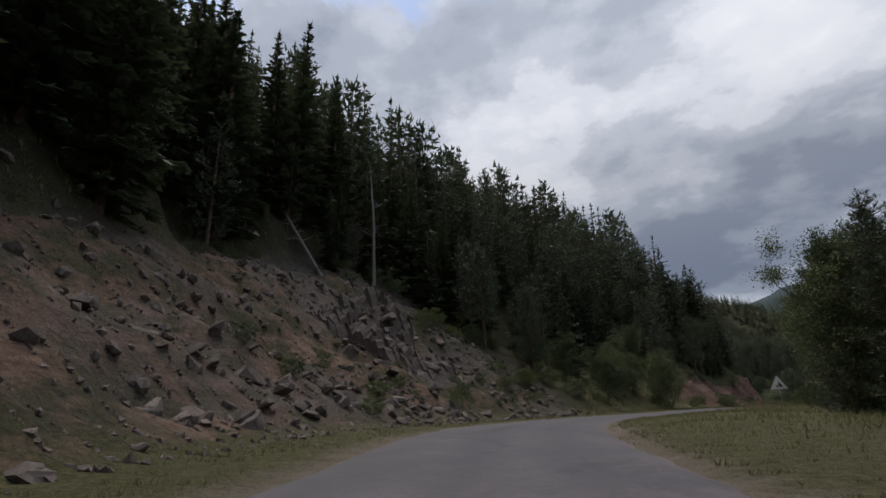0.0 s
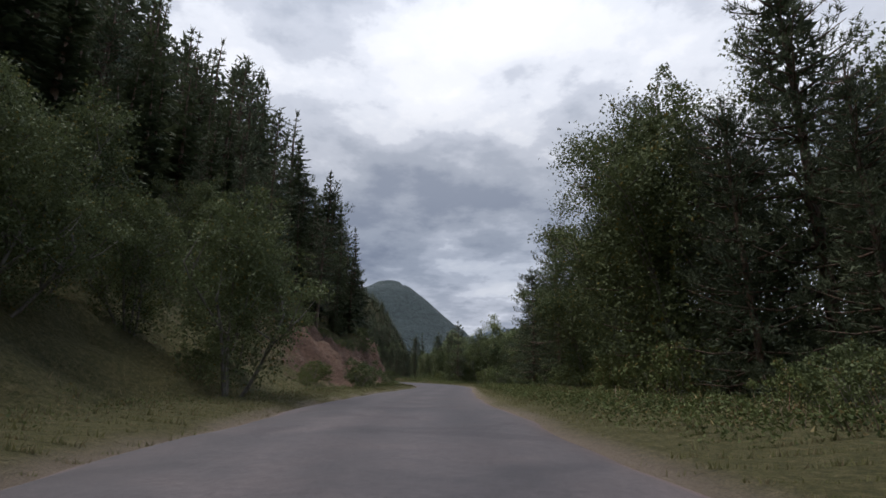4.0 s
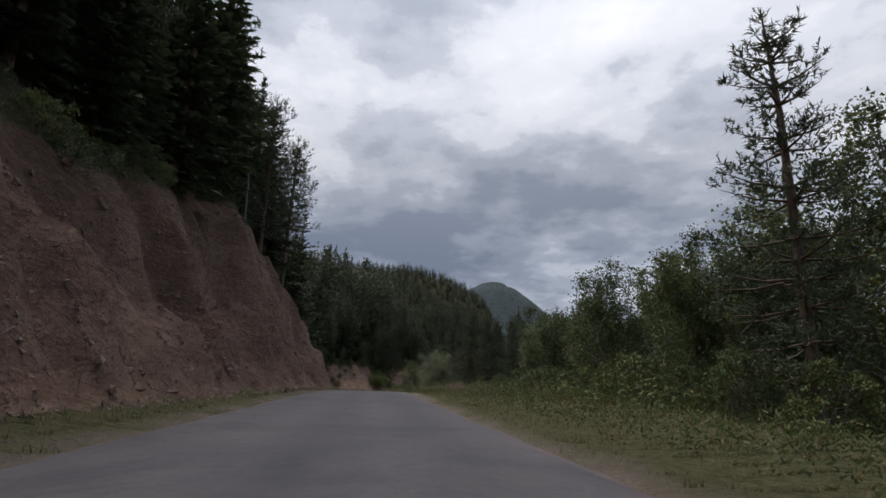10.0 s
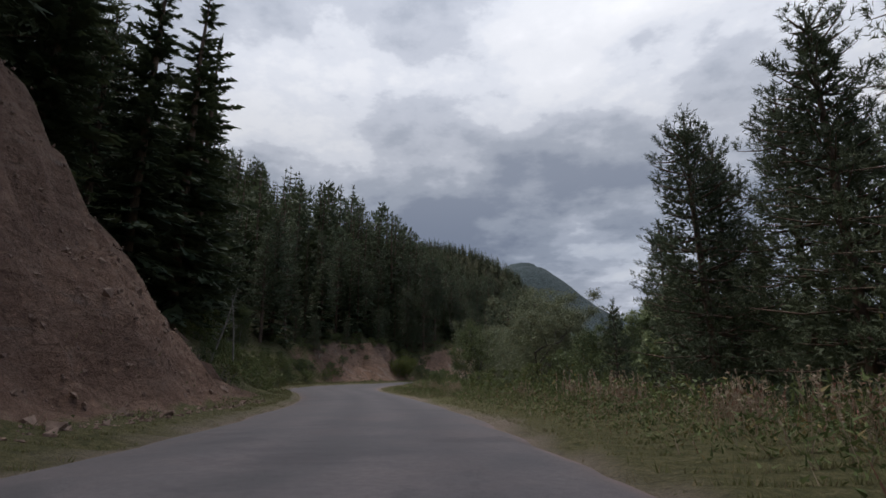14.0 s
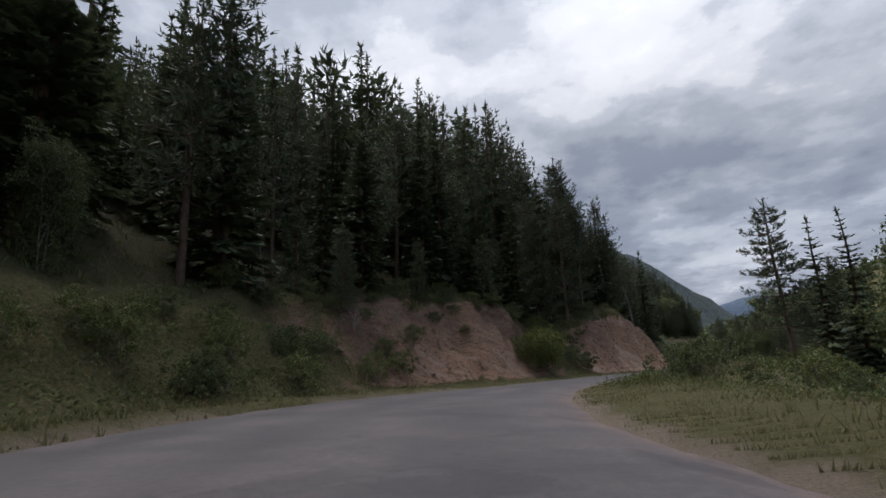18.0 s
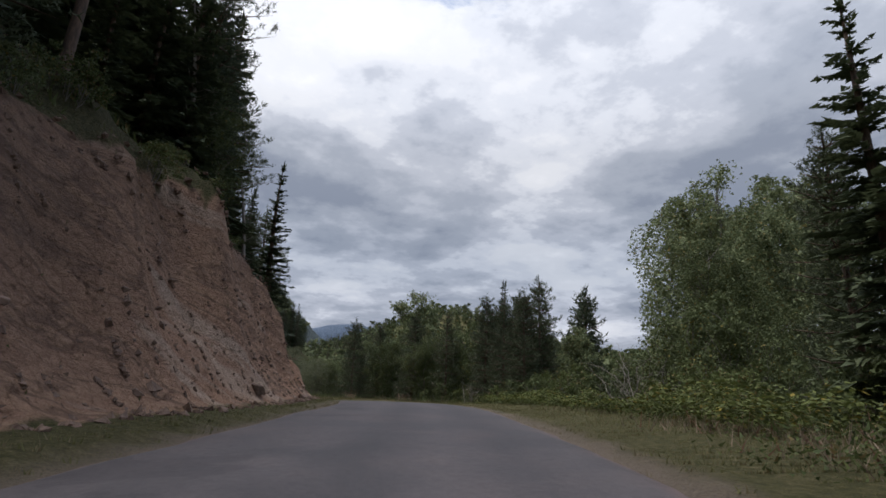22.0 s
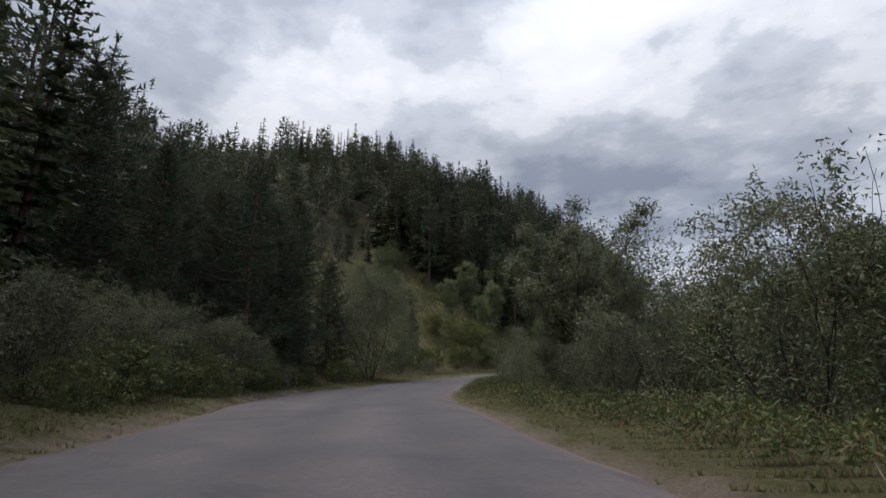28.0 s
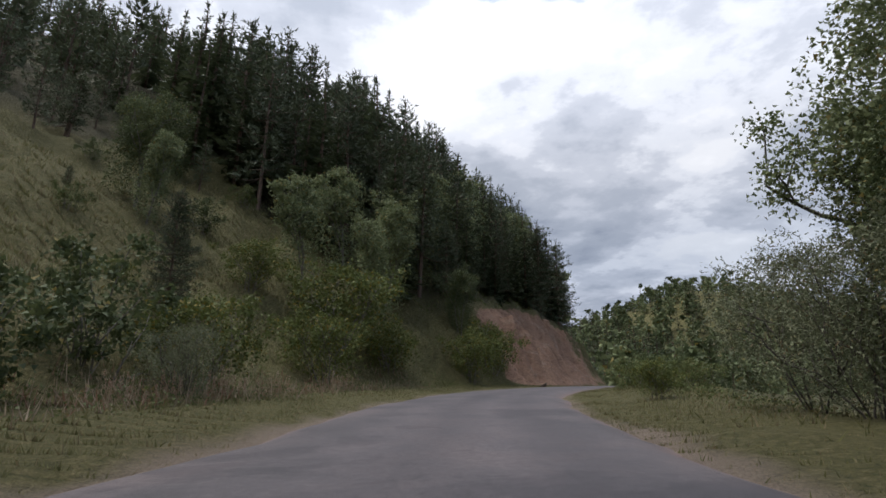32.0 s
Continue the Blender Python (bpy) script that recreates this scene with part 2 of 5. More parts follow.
def ground_material():
    """Grass, forest floor, bare red soil and grey rock, by the land's own masks."""
    m, n, l, bsdf = material("hillside_ground")
    p = position(n)
    coarse = noise_tex(n, l, 0.5, 6.0, 0.65, p, 0.3)
    fine = noise_tex(n, l, 6.0, 7.0, 0.7, p)
    tiny = noise_tex(n, l, 30.0, 5.0, 0.7, p)

    def mask(name):
        a = n.new("ShaderNodeAttribute")
        a.attribute_name = name
        return a.outputs["Fac"]

    grass = ramp_node(n, l, fine, [(0.3, (0.042, 0.046, 0.018)), (0.5, (0.088, 0.083, 0.036)), (0.72, (0.16, 0.135, 0.074))])
    grass = mix_col(n, l, 1.0, grass, ramp_node(n, l, tiny, [(0.3, (0.6, 0.6, 0.6)), (0.7, (1.4, 1.38, 1.3))]), "MULTIPLY")
    duff = ramp_node(n, l, fine, [(0.35, (0.028, 0.027, 0.014)), (0.7, (0.074, 0.066, 0.036))])
    st = n.new("ShaderNodeMapping")
    st.inputs["Scale"].default_value = (0.8, 0.8, 2.6)
    l.new(p, st.inputs[0])
    strata = noise_tex(n, l, 0.9, 7.0, 0.7, st.outputs[0], 0.6)
    soil = ramp_node(n, l, strata, [(0.28, (0.11, 0.068, 0.05)), (0.45, (0.16, 0.1, 0.073)), (0.58, (0.2, 0.132, 0.098)), (0.72, (0.165, 0.125, 0.102))])
    soil = mix_col(n, l, 1.0, soil, ramp_node(n, l, tiny, [(0.3, (0.62, 0.6, 0.58)), (0.65, (1.2, 1.2, 1.2))]), "MULTIPLY")
    vo = n.new("ShaderNodeTexVoronoi")
    vo.feature = "DISTANCE_TO_EDGE"
    vo.inputs["Scale"].default_value = 2.6
    wob = n.new("ShaderNodeVectorMath")
    wob.operation = "MULTIPLY_ADD"
    nz = n.new("ShaderNodeTexNoise")
    nz.inputs["Scale"].default_value, nz.inputs["Detail"].default_value = 1.4, 5.0
    l.new(p, nz.inputs["Vector"])
    l.new(nz.outputs["Color"], wob.inputs[0])
    wob.inputs[1].default_value = (0.5, 0.5, 0.7)
    l.new(p, wob.inputs[2])
    l.new(wob.outputs[0], vo.inputs["Vector"])
    crack = ramp_node(n, l, vo.outputs["Distance"], [(0.0, (0.6, 0.58, 0.56)), (0.06, (0.9, 0.89, 0.88)), (0.2, (1.0, 1.0, 1.0))])
    soil = mix_col(n, l, 0.5, soil, crack, "MULTIPLY")
    # shade of small pits and bright clods painted into the colour, without relief
    pit_shade = noise_tex(n, l, 3.4, 3.0, 0.6, p, 0.2)
    soil = mix_col(n, l, 1.0, soil, ramp_node(n, l, pit_shade, [(0.3, (0.5, 0.48, 0.46)), (0.4, (0.95, 0.95, 0.95)), (0.6, (1.0, 1.0, 1.0)), (0.7, (1.3, 1.27, 1.24))]), "MULTIPLY")
    wash = noise_tex(n, l, 0.16, 4.0, 0.6, p, 0.5)
    soil = mix_col(n, l, 1.0, soil, ramp_node(n, l, wash, [(0.35, (0.68, 0.66, 0.66)), (0.65, (1.3, 1.28, 1.25))]), "MULTIPLY")
    # a paler, sandy bed with a tan top layer and slanting dark seams
    sl = n.new("ShaderNodeMapping")
    sl.inputs["Rotation"].default_value = (0.47, 0, 0)
    l.new(p, sl.inputs[0])
    sc = n.new("ShaderNodeMapping")
    sc.inputs["Scale"].default_value = (0.3, 0.25, 1.3)
    l.new(sl.outputs[0], sc.inputs[0])
    seam = noise_tex(n, l, 0.42, 7.0, 0.6, sc.outputs[0], 0.7)
    sand = ramp_node(n, l, seam, [(0.3, (0.24, 0.14, 0.095)), (0.42, (0.45, 0.28, 0.19)), (0.455, (0.17, 0.105, 0.075)), (0.49, (0.47, 0.3, 0.2)), (0.55, (0.34, 0.2, 0.135)), (0.63, (0.52, 0.4, 0.31)), (0.75, (0.4, 0.32, 0.26))])
    sand = mix_col(n, l, 1.0, sand, ramp_node(n, l, tiny, [(0.3, (0.68, 0.66, 0.64)), (0.65, (1.15, 1.15, 1.15))]), "MULTIPLY")
    sand = mix_col(n, l, 0.3, sand, (0.37, 0.235, 0.165))
    sand = mix_col(n, l, 1.0, sand, ramp_node(n, l, pit_shade, [(0.3, (0.55, 0.53, 0.5)), (0.42, (1.0, 1.0, 1.0)), (0.6, (1.0, 1.0, 1.0)), (0.72, (1.25, 1.24, 1.22))]), "MULTIPLY")
    sand = mix_col(n, l, 0.5, sand, crack, "MULTIPLY")
    soil = mix_col(n, l, mask("pale"), soil, sand)
    rock = ramp_node(n, l, strata, [(0.3, (0.06, 0.049, 0.041)), (0.5, (0.115, 0.094, 0.079)), (0.7, (0.18, 0.15, 0.128))])
    col = mix_col(n, l, mask("duff"), grass, duff)
    brk = n.new("ShaderNodeMath")
    brk.operation = "MULTIPLY_ADD"
    l.new(coarse, brk.inputs[0])
    brk.inputs[1].default_value = 1.2
    l.new(mask("soil"), brk.inputs[2])
    edge = n.new("ShaderNodeMapRange")
    edge.inputs["From Min"].default_value, edge.inputs["From Max"].default_value = 1.02, 1.22
    l.new(brk.outputs[0], edge.inputs[0])
    col = mix_col(n, l, edge.outputs[0], col, soil)
    col = mix_col(n, l, mask("rock"), col, rock)
    grav = ramp_node(n, l, tiny, [(0.3, (0.12, 0.095, 0.078)), (0.7, (0.28, 0.22, 0.175))])
    col = mix_col(n, l, mask("gravel"), col, grav)
    l.new(col, bsdf.inputs["Base Color"])
    bsdf.inputs["Roughness"].default_value = 0.95
    bsdf.inputs["Specular IOR Level"].default_value = 0.15
    h = n.new("ShaderNodeMath")
    h.operation = "ADD"
    l.new(fine, h.inputs[0])
    l.new(strata, h.inputs[1])
    h2 = n.new("ShaderNodeMath")
    h2.operation = "MULTIPLY_ADD"
    l.new(crack, h2.inputs[0])
    h2.inputs[1].default_value = 0.35
    l.new(h.outputs[0], h2.inputs[2])
    bump(n, l, bsdf, h2.outputs[0], 1.0, 0.22)
    return m


def rock_material(name, dark, light):
    m, n, l, bsdf = material(name)
    info = n.new("ShaderNodeObjectInfo")
    p = position(n)
    f = noise_tex(n, l, 3.0, 7.0, 0.7, p, 0.4)
    col = ramp_node(n, l, f, [(0.32, dark), (0.68, light)])
    tone = ramp_node(n, l, info.outputs["Random"], [(0.0, (0.7, 0.68, 0.66)), (0.5, (1.0, 0.95, 0.92)), (1.0, (1.25, 1.2, 1.16))])
    l.new(mix_col(n, l, 1.0, col, tone, "MULTIPLY"), bsdf.inputs["Base Color"])
    bsdf.inputs["Roughness"].default_value = 0.9
    bump(n, l, bsdf, f, 0.8, 0.08)
    return m


M_ROAD = asphalt()
M_GROUND = ground_material()
M_ROCK = rock_material("broken_rock", (0.055, 0.043, 0.035), (0.17, 0.135, 0.112))
M_OUTCROP = rock_material("weathered_outcrop", (0.038, 0.029, 0.023), (0.125, 0.096, 0.078))
M_SOILROCK = rock_material("reddish_stone", (0.11, 0.072, 0.054), (0.27, 0.19, 0.145))

# ---- the road's line: stations about 15 m apart, numbered from -4 ----
ROAD_XY = [(48.0, -33.5), (34.5, -26.9), (21.9, -18.8), (10.5, -9.1), (0.2, 1.8), (-7.7, 15.4), (-11.7, 30.2), (-12.9, 45.2), (-12.5, 60.4), (-11.1, 75.8), (-9.1, 91.4), (-6.8, 107.2), (-4.7, 123.6), (-4.2, 140.3), (-6.0, 156.3), (-9.0, 171.5), (-12.3, 186.4), (-15.3, 201.6), (-18.3, 216.4), (-21.9, 230.7), (-26.3, 244.7), (-31.6, 258.7), (-37.4, 272.7), (-41.6, 287.3), (-42.8, 301.4), (-40.5, 314.9), (-35.6, 328.1), (-29.9, 341.0), (-24.8, 353.9), (-20.9, 367.7), (-19.1, 381.7), (-19.9, 395.3), (-22.8, 408.7), (-26.8, 422.1), (-30.9, 435.8), (-33.1, 449.6), (-33.0, 463.3), (-30.7, 478.1), (-26.0, 492.5), (-18.7, 505.5), (-10.5, 518.1), (-2.1, 530.5), (6.5, 542.8), (14.6, 555.4), (21.5, 568.7), (26.3, 583.0), (28.7, 597.7)]
ROAD_Z = [-1.9, -1.75, -1.5, -1.25, -0.97, -0.3, -0.07, 0.09, 0.26, 0.5, 0.66, 0.77, 0.94, 1.14, 1.38, 1.6, 1.84, 1.92, 1.75, 1.47, 1.17, 0.96, 0.81, 0.74, 0.74, 0.83, 1.02, 1.16, 1.09, 0.77, 0.3, -0.1, -0.25, -0.25, -0.16, 0.06, 0.53, 1.1, 1.65, 2.15, 2.55, 2.85, 3.1, 3.3, 3.4, 3.5, 3.6]
FIRST = -4
CTRL = np.array([(x, y, z) for (x, y), z in zip(ROAD_XY, ROAD_Z)])


def along(s):
    """A point of the car's line at station s (numbers between are allowed)."""
    u = np.clip(np.atleast_1d(np.asarray(s, float)) - FIRST, 0, len(CTRL) - 1.0001)
    k = u.astype(int)
    w = (u - k)[:, None]
    p0, p1, p2, p3 = (CTRL[np.clip(k + i, 0, len(CTRL) - 1)] for i in (-1, 0, 1, 2))
    return 0.5 * (2 * p1 + (p2 - p0) * w + (2 * p0 - 5 * p1 + 4 * p2 - p3) * w * w + (3 * p1 - p0 - 3 * p2 + p3) * w ** 3)


STN = np.arange(FIRST, FIRST + len(CTRL) - 1, 0.05)
LINE = along(STN)
TANG = np.gradient(LINE[:, :2], axis=0)
TANG /= np.linalg.norm(TANG, axis=1)[:, None]
SIDE = np.stack([TANG[:, 1], -TANG[:, 0]], 1)
# the valley runs on past the last bend, and back before the first
ON = np.arange(1, 260)[:, None] * 6.0
ahead, behind = np.array([-0.03, 1.0]), np.array([0.75, -0.66])
LINE_ALL = np.concatenate([LINE, np.hstack([LINE[-1, :2] + ON * ahead, np.full((259, 1), LINE[-1, 2])]), np.hstack([LINE[0, :2] + ON[:60] * behind, np.full((60, 1), LINE[0, 2])])])
SIDE_ALL = np.concatenate([SIDE, np.tile([1.0, 0.03], (259, 1)), np.tile([0.66, 0.75], (60, 1))])
TANG_ALL = np.concatenate([TANG, np.tile(ahead, (259, 1)), np.tile(-behind, (60, 1))])
STN_ALL = np.concatenate([STN, STN[-1] + np.arange(1, 260) * 0.4, STN[0] - np.arange(1, 61) * 0.4])


def to_road(x, y):
    """Station, distance to the right and road height for points of the plan."""
    x, y = np.asarray(x, float).ravel(), np.asarray(y, float).ravel()
    st, d, z = np.empty(len(x)), np.empty(len(x)), np.empty(len(x))
    for a in range(0, len(x), 4000):
        sl = slice(a, a + 4000)
        j = np.argmin((x[sl, None] - LINE_ALL[None, :, 0]) ** 2 + (y[sl, None] - LINE_ALL[None, :, 1]) ** 2, 1)
        dx, dy = x[sl] - LINE_ALL[j, 0], y[sl] - LINE_ALL[j, 1]
        side = np.sign(dx * SIDE_ALL[j, 0] + dy * SIDE_ALL[j, 1])
        st[sl], z[sl] = STN_ALL[j] + (dx * TANG_ALL[j, 0] + dy * TANG_ALL[j, 1]) / 15.0 * (np.hypot(dx, dy) < 60), LINE_ALL[j, 2]
        d[sl] = side * np.hypot(dx, dy)
    return st, d, z


def at_road(s, d):
    """The plan's point at a station and a distance to the right."""
    j = np.clip(np.round((np.atleast_1d(s) - FIRST) / 0.05).astype(int), 0, len(STN) - 1)
    return LINE[j, :2] + SIDE[j] * np.atleast_1d(d)[:, None]


# the asphalt's left and right edge beside the car's line
EDGES = np.array([(-4, -3.4, 3.0), (0.5, -2.7, 3.1), (1.5, -2.6, 3.2), (2.9, -2.9, 3.6), (4, -4.0, 3.0), (5.6, -4.8, 2.1), (7, -4.6, 2.1), (8.5, -4.1, 2.65), (9.5, -4.1, 3.0), (11, -4.7, 2.4), (12.6, -5.2, 2.1), (14.6, -4.6, 2.6),
    (16.4, -4.8, 2.9), (17.6, -5.6, 3.2), (18.5, -8.2, 3.3), (19.2, -9.0, 3.5), (19.8, -7.4, 3.5), (20.5, -4.6, 3.2), (21.5, -3.8, 2.8), (23.7, -4.2, 3.1), (25, -4.6, 3.1), (26.5, -4.8, 2.4), (27.2, -4.9, 2.2), (28.4, -5.0, 2.8),
    (29.6, -6.4, 3.1), (30.5, -6.6, 3.4), (31.3, -5.0, 3.5), (32.5, -3.2, 3.5), (33.5, -3.6, 3.6), (36, -4.2, 3.0), (45, -4, 3)])


def edges(s):
    return np.interp(s, EDGES[:, 0], EDGES[:, 1]), np.interp(s, EDGES[:, 0], EDGES[:, 2])


def hash2(i, j, seed):
    h = np.sin(i * 127.1 + j * 311.7 + seed * 74.7) * 43758.5453
    return h - np.floor(h)


def vnoise(x, y, seed=0):
    i, j = np.floor(x), np.floor(y)
    u, v = x - i, y - j
    u, v = u * u * (3 - 2 * u), v * v * (3 - 2 * v)
    a, b = hash2(i, j, seed), hash2(i + 1, j, seed)
    c, e = hash2(i, j + 1, seed), hash2(i + 1, j + 1, seed)
    return (a * (1 - u) + b * u) * (1 - v) + (c * (1 - u) + e * u) * v - 0.5


def fbm2(x, y, seed=0, octaves=4):
    return sum(vnoise(x * 2.03 ** k, y * 2.03 ** k, seed + k) * 0.5 ** k for k in range(octaves))


def smooth(a, b, x):
    t = np.clip((x - a) / (b - a), 0, 1)
    return t * t * (3 - 2 * t)


# the cutting on the hill side: station, foot, height and width of the bank, slope above, soil, rock
BANK_ROCKFALL = [(-4, 6, 6, 9, .8, .2, .2), (0.5, 6, 7, 12, 1.1, .5, .3), (1.8, 6, 13, 21, 1.25, .5, .8), (2.6, 6.5, 15, 22, 1.3, .45, .9), (3.5, 7, 10, 16, 1.25, .3, .4), (4.5, 8, 5, 8, 1.1, .1, 0),
    (6.0, 9, 5, 8, .95, .3, 0), (7.2, 9, 6.5, 6, .95, .9, 0), (8.0, 8.2, 4.2, 4, .95, .7, 0), (8.7, 7.6, 6.5, 4, .95, 1, 0), (9.6, 7.4, 7, 4.5, .95, 1, 0), (10.3, 7.0, 9, 5, .95, 1, 0)]
BANK_RED_CUT = [(10.8, 6.8, 8, 5.5, .95, 1, 0), (11.3, 6.6, 8.4, 6, .95, 1, 0), (11.8, 6.6, 10.5, 7, .95, 1, 0), (12.5, 6.6, 14, 8.3, .9, 1, 0), (13.4, 6.8, 16.5, 9.5, .9, 1, 0), (15.4, 7, 14, 10, .8, .9, .1),
    (16.3, 7, 6.5, 9, .74, .75, .1), (16.8, 7.4, 5, 8.5, .7, .35, 0), (17.5, 8.5, 4, 7, .64, .1, 0), (18.6, 11, 4.5, 7, .62, .2, 0), (19.6, 10.5, 5.5, 6.5, .64, .3, 0), (20.6, 9.5, 7.5, 6.5, .66, .7, .25), (21.5, 7, 8, 5, .68, .8, .3)]
BANK_BENDS = [(22.1, 6.5, 4.5, 4.5, .7, .2, 0), (22.6, 6, 6.2, 3.4, .72, .9, .2), (23.5, 5.8, 8.2, 4.6, .75, 1, 0), (24.5, 6.6, 7.6, 5.5, .72, 1, 0), (25.3, 7, 5, 5, .62, .9, .1), (25.9, 6.8, 4.2, 4, .6, 1, .1),
    (26.3, 6.2, 3.8, 3.6, .6, 1, 0), (26.8, 6.2, 3.4, 3.6, .6, 1, 0), (27.4, 8, 1, 4, .5, .05, 0), (29.5, 8, .8, 4, .38, 0, 0), (31.5, 8, 1.5, 6, .45, 0, 0), (33.0, 10, 6, 12, .62, .1, 0)]
BANK_PINEWOOD = [(34.4, 9, 7, 9, .68, .1, 0), (35.6, 8, 9, 7, .82, .1, 0), (36.1, 6.8, 9.5, 5.5, .85, 1, .2), (37.0, 6.5, 11, 6, .9, 1, .2), (38.5, 7, 11, 7, .9, .6, 0), (42, 7, 10, 8, .85, 0, 0)]
BANK = np.array(BANK_ROCKFALL + BANK_RED_CUT + BANK_BENDS + BANK_PINEWOOD)


def bank(s):
    return [np.interp(s, BANK[:, 0], BANK[:, i]) for i in range(1, 7)]


def bump_hill(x, y, cx, cy, rx, ry, h):
    return h * np.exp(-((x - cx) / rx) ** 2 - ((y - cy) / ry) ** 2)


def land(x, y, detail=True):
    """Height of the ground and its masks at points of the plan."""
    x, y = np.asarray(x, float).ravel(), np.asarray(y, float).ravel()
    st, d, z0 = to_road(x, y)
    foot, hb, wb, slope, soil, rock = bank(st)
    a = -d
    rough = fbm2(x * 0.35, y * 0.35, 3) * 1.6 + fbm2(x * 1.3, y * 1.3, 9, 3) * 0.55
    gully = np.abs(vnoise(st * 4.2, a * .12, 13)) * 2.8 + np.abs(vnoise(st * 11, a * .25, 14)) * 1.3
    ledge = vnoise(a * 1.1 + rough, st * 2.0, 15) * .7
    aw = a + (rough * 1.2 + (gully - .95) * soil + ledge * soil) * smooth(5.5, 9.0, a)
    t = np.clip((aw - foot) / wb, 0, 1)
    face = hb * (0.62 * t + 0.38 * t * t * (3 - 2 * t))
    over = np.maximum(aw - foot - wb, 0)
    hill = 150 * (1 - np.exp(-over * slope / 150))
    verge = 0.12 * smooth(0.2, 3, a - 4.2) + 0.02 * np.maximum(a - 4.2, 0) + 0.07 * fbm2(x * 0.8, y * 0.8, 5)
    left = verge + face + hill + fbm2(x * 0.09, y * 0.09, 21) * 3.0 * smooth(12, 40, a)
    r = np.maximum(d, 0)
    right = -0.05 * smooth(2.8, 4, r) + 0.3 * smooth(4, 7, r) * (0.5 + vnoise(st * 0.7, r * 0, 31)) - 1.6 * smooth(8, 22, r) - 1.5 * smooth(22, 45, r) + 0.12 * fbm2(x * 0.6, y * 0.6, 8) * smooth(3, 6, r)
    right = right + 0.1 * np.maximum(r - 75, 0) * smooth(75, 160, r)
    z = z0 + np.where(d < 0, left, right)
    far = smooth(180, 420, np.abs(d))
    rolling = 30 + 26 * fbm2(x * 0.004, y * 0.004, 40)
    z = z * (1 - far) + (z0 + np.minimum(rolling, 90)) * far
    # the valley's head: a long wooded ridge, and a rounded hill on the far side
    ridge = (10 + 155 * np.exp(-((x + 230) / 262) ** 4) * (1 - 0.9 * smooth(-30, 55, x))) * np.exp(-((y - 900) / 130) ** 2)
    head = smooth(46, 56, st)
    z = z * (1 - head) + (z0 + 2 + ridge) * head
    z = z + bump_hill(x, y, 205, 820, 105, 120, 66) * smooth(5, 60, d)
    z = z + bump_hill(x, y, -125, 560, 150, 120, 5) * smooth(18, 105, a)
    el, er = edges(st)
    z = np.where((d > el - 0.5) & (d < er + 0.3), z0 - 0.12, z)
    m_soil = soil * smooth(foot - 1.0, foot + 0.4, aw) * (1 - smooth(foot + wb * 0.93, foot + wb * 1.04, aw))
    m_rock = rock * smooth(foot + wb * np.where(st < 4, -.1, .3), foot + wb * np.where(st < 4, .15, .55), aw) * (1 - smooth(foot + wb, foot + wb * 1.1, aw)) * smooth(-0.1, 0.25, fbm2(x * 0.25, y * 0.25, 50))
    m_duff = smooth(foot + wb * 0.8, foot + wb + 3, aw) * np.where((st > 31.2) & (st < 35), smooth(42, 50, a), 1) + smooth(11, 16, d) * 0.6 * (1 - smooth(60, 90, d))
    m_duff = np.maximum(m_duff, .85 * (1 - smooth(3.5, 4.5, st)) * smooth(foot - .5, foot + 1.5, aw))
    out = np.maximum(d - er, el - d) + vnoise(st * 3, d * 0.3, 61) * 0.6 + vnoise(st * 17, d * 0.8, 62) * 0.35
    m_gravel = (1 - smooth(0.05, 0.55, out)) * 0.85
    m_gravel = np.maximum(m_gravel, 0.4 * np.exp(-((st - 26.9) / 0.35) ** 2) * np.exp(-((d - 6) / 2.5) ** 2))
    m_pale = smooth(21.6, 22.4, st) * (1 - smooth(25.3, 26.2, st)) + .5 * smooth(34.5, 35.2, st) + .8 * smooth(20.3, 20.7, st) * (1 - smooth(21.2, 21.6, st))
    m_pale = m_pale * (1 - .35 * smooth(.45, .75, t + .25 * vnoise(st * 3, a * .1, 71)))
    return z, m_soil, m_rock, np.clip(m_duff, 0, 1), m_gravel, m_pale


def height_at(x, y):
    return land(x, y)[0]


# ---- mesh helpers ----


def mesh_np(name, verts, faces, mats, index=None, shade=False):
    """A mesh from arrays; faces all have the same number of corners."""
    verts, faces = np.asarray(verts, np.float32), np.asarray(faces, np.int32)
    me = bpy.data.meshes.new(name)
    k = faces.shape[1]
    me.vertices.add(len(verts))
    me.vertices.foreach_set("co", verts.ravel())
    me.loops.add(faces.size)
    me.loops.foreach_set("vertex_index", faces.ravel())
    me.polygons.add(len(faces))
    me.polygons.foreach_set("loop_start", np.arange(0, faces.size, k, dtype=np.int32))
    if index is not None:
        me.polygons.foreach_set("material_index", np.asarray(index, np.int32))
    me.polygons.foreach_set("use_smooth", np.full(len(faces), shade))
    for m in mats if isinstance(mats, (list, tuple)) else [mats]:
        me.materials.append(m)
    me.update(calc_edges=True)
    return me


def part(name, me, parent, label=""):
    ob = new(name, me)
    ob.parent = parent
    if label:
        tagged(ob, label)
    return ob


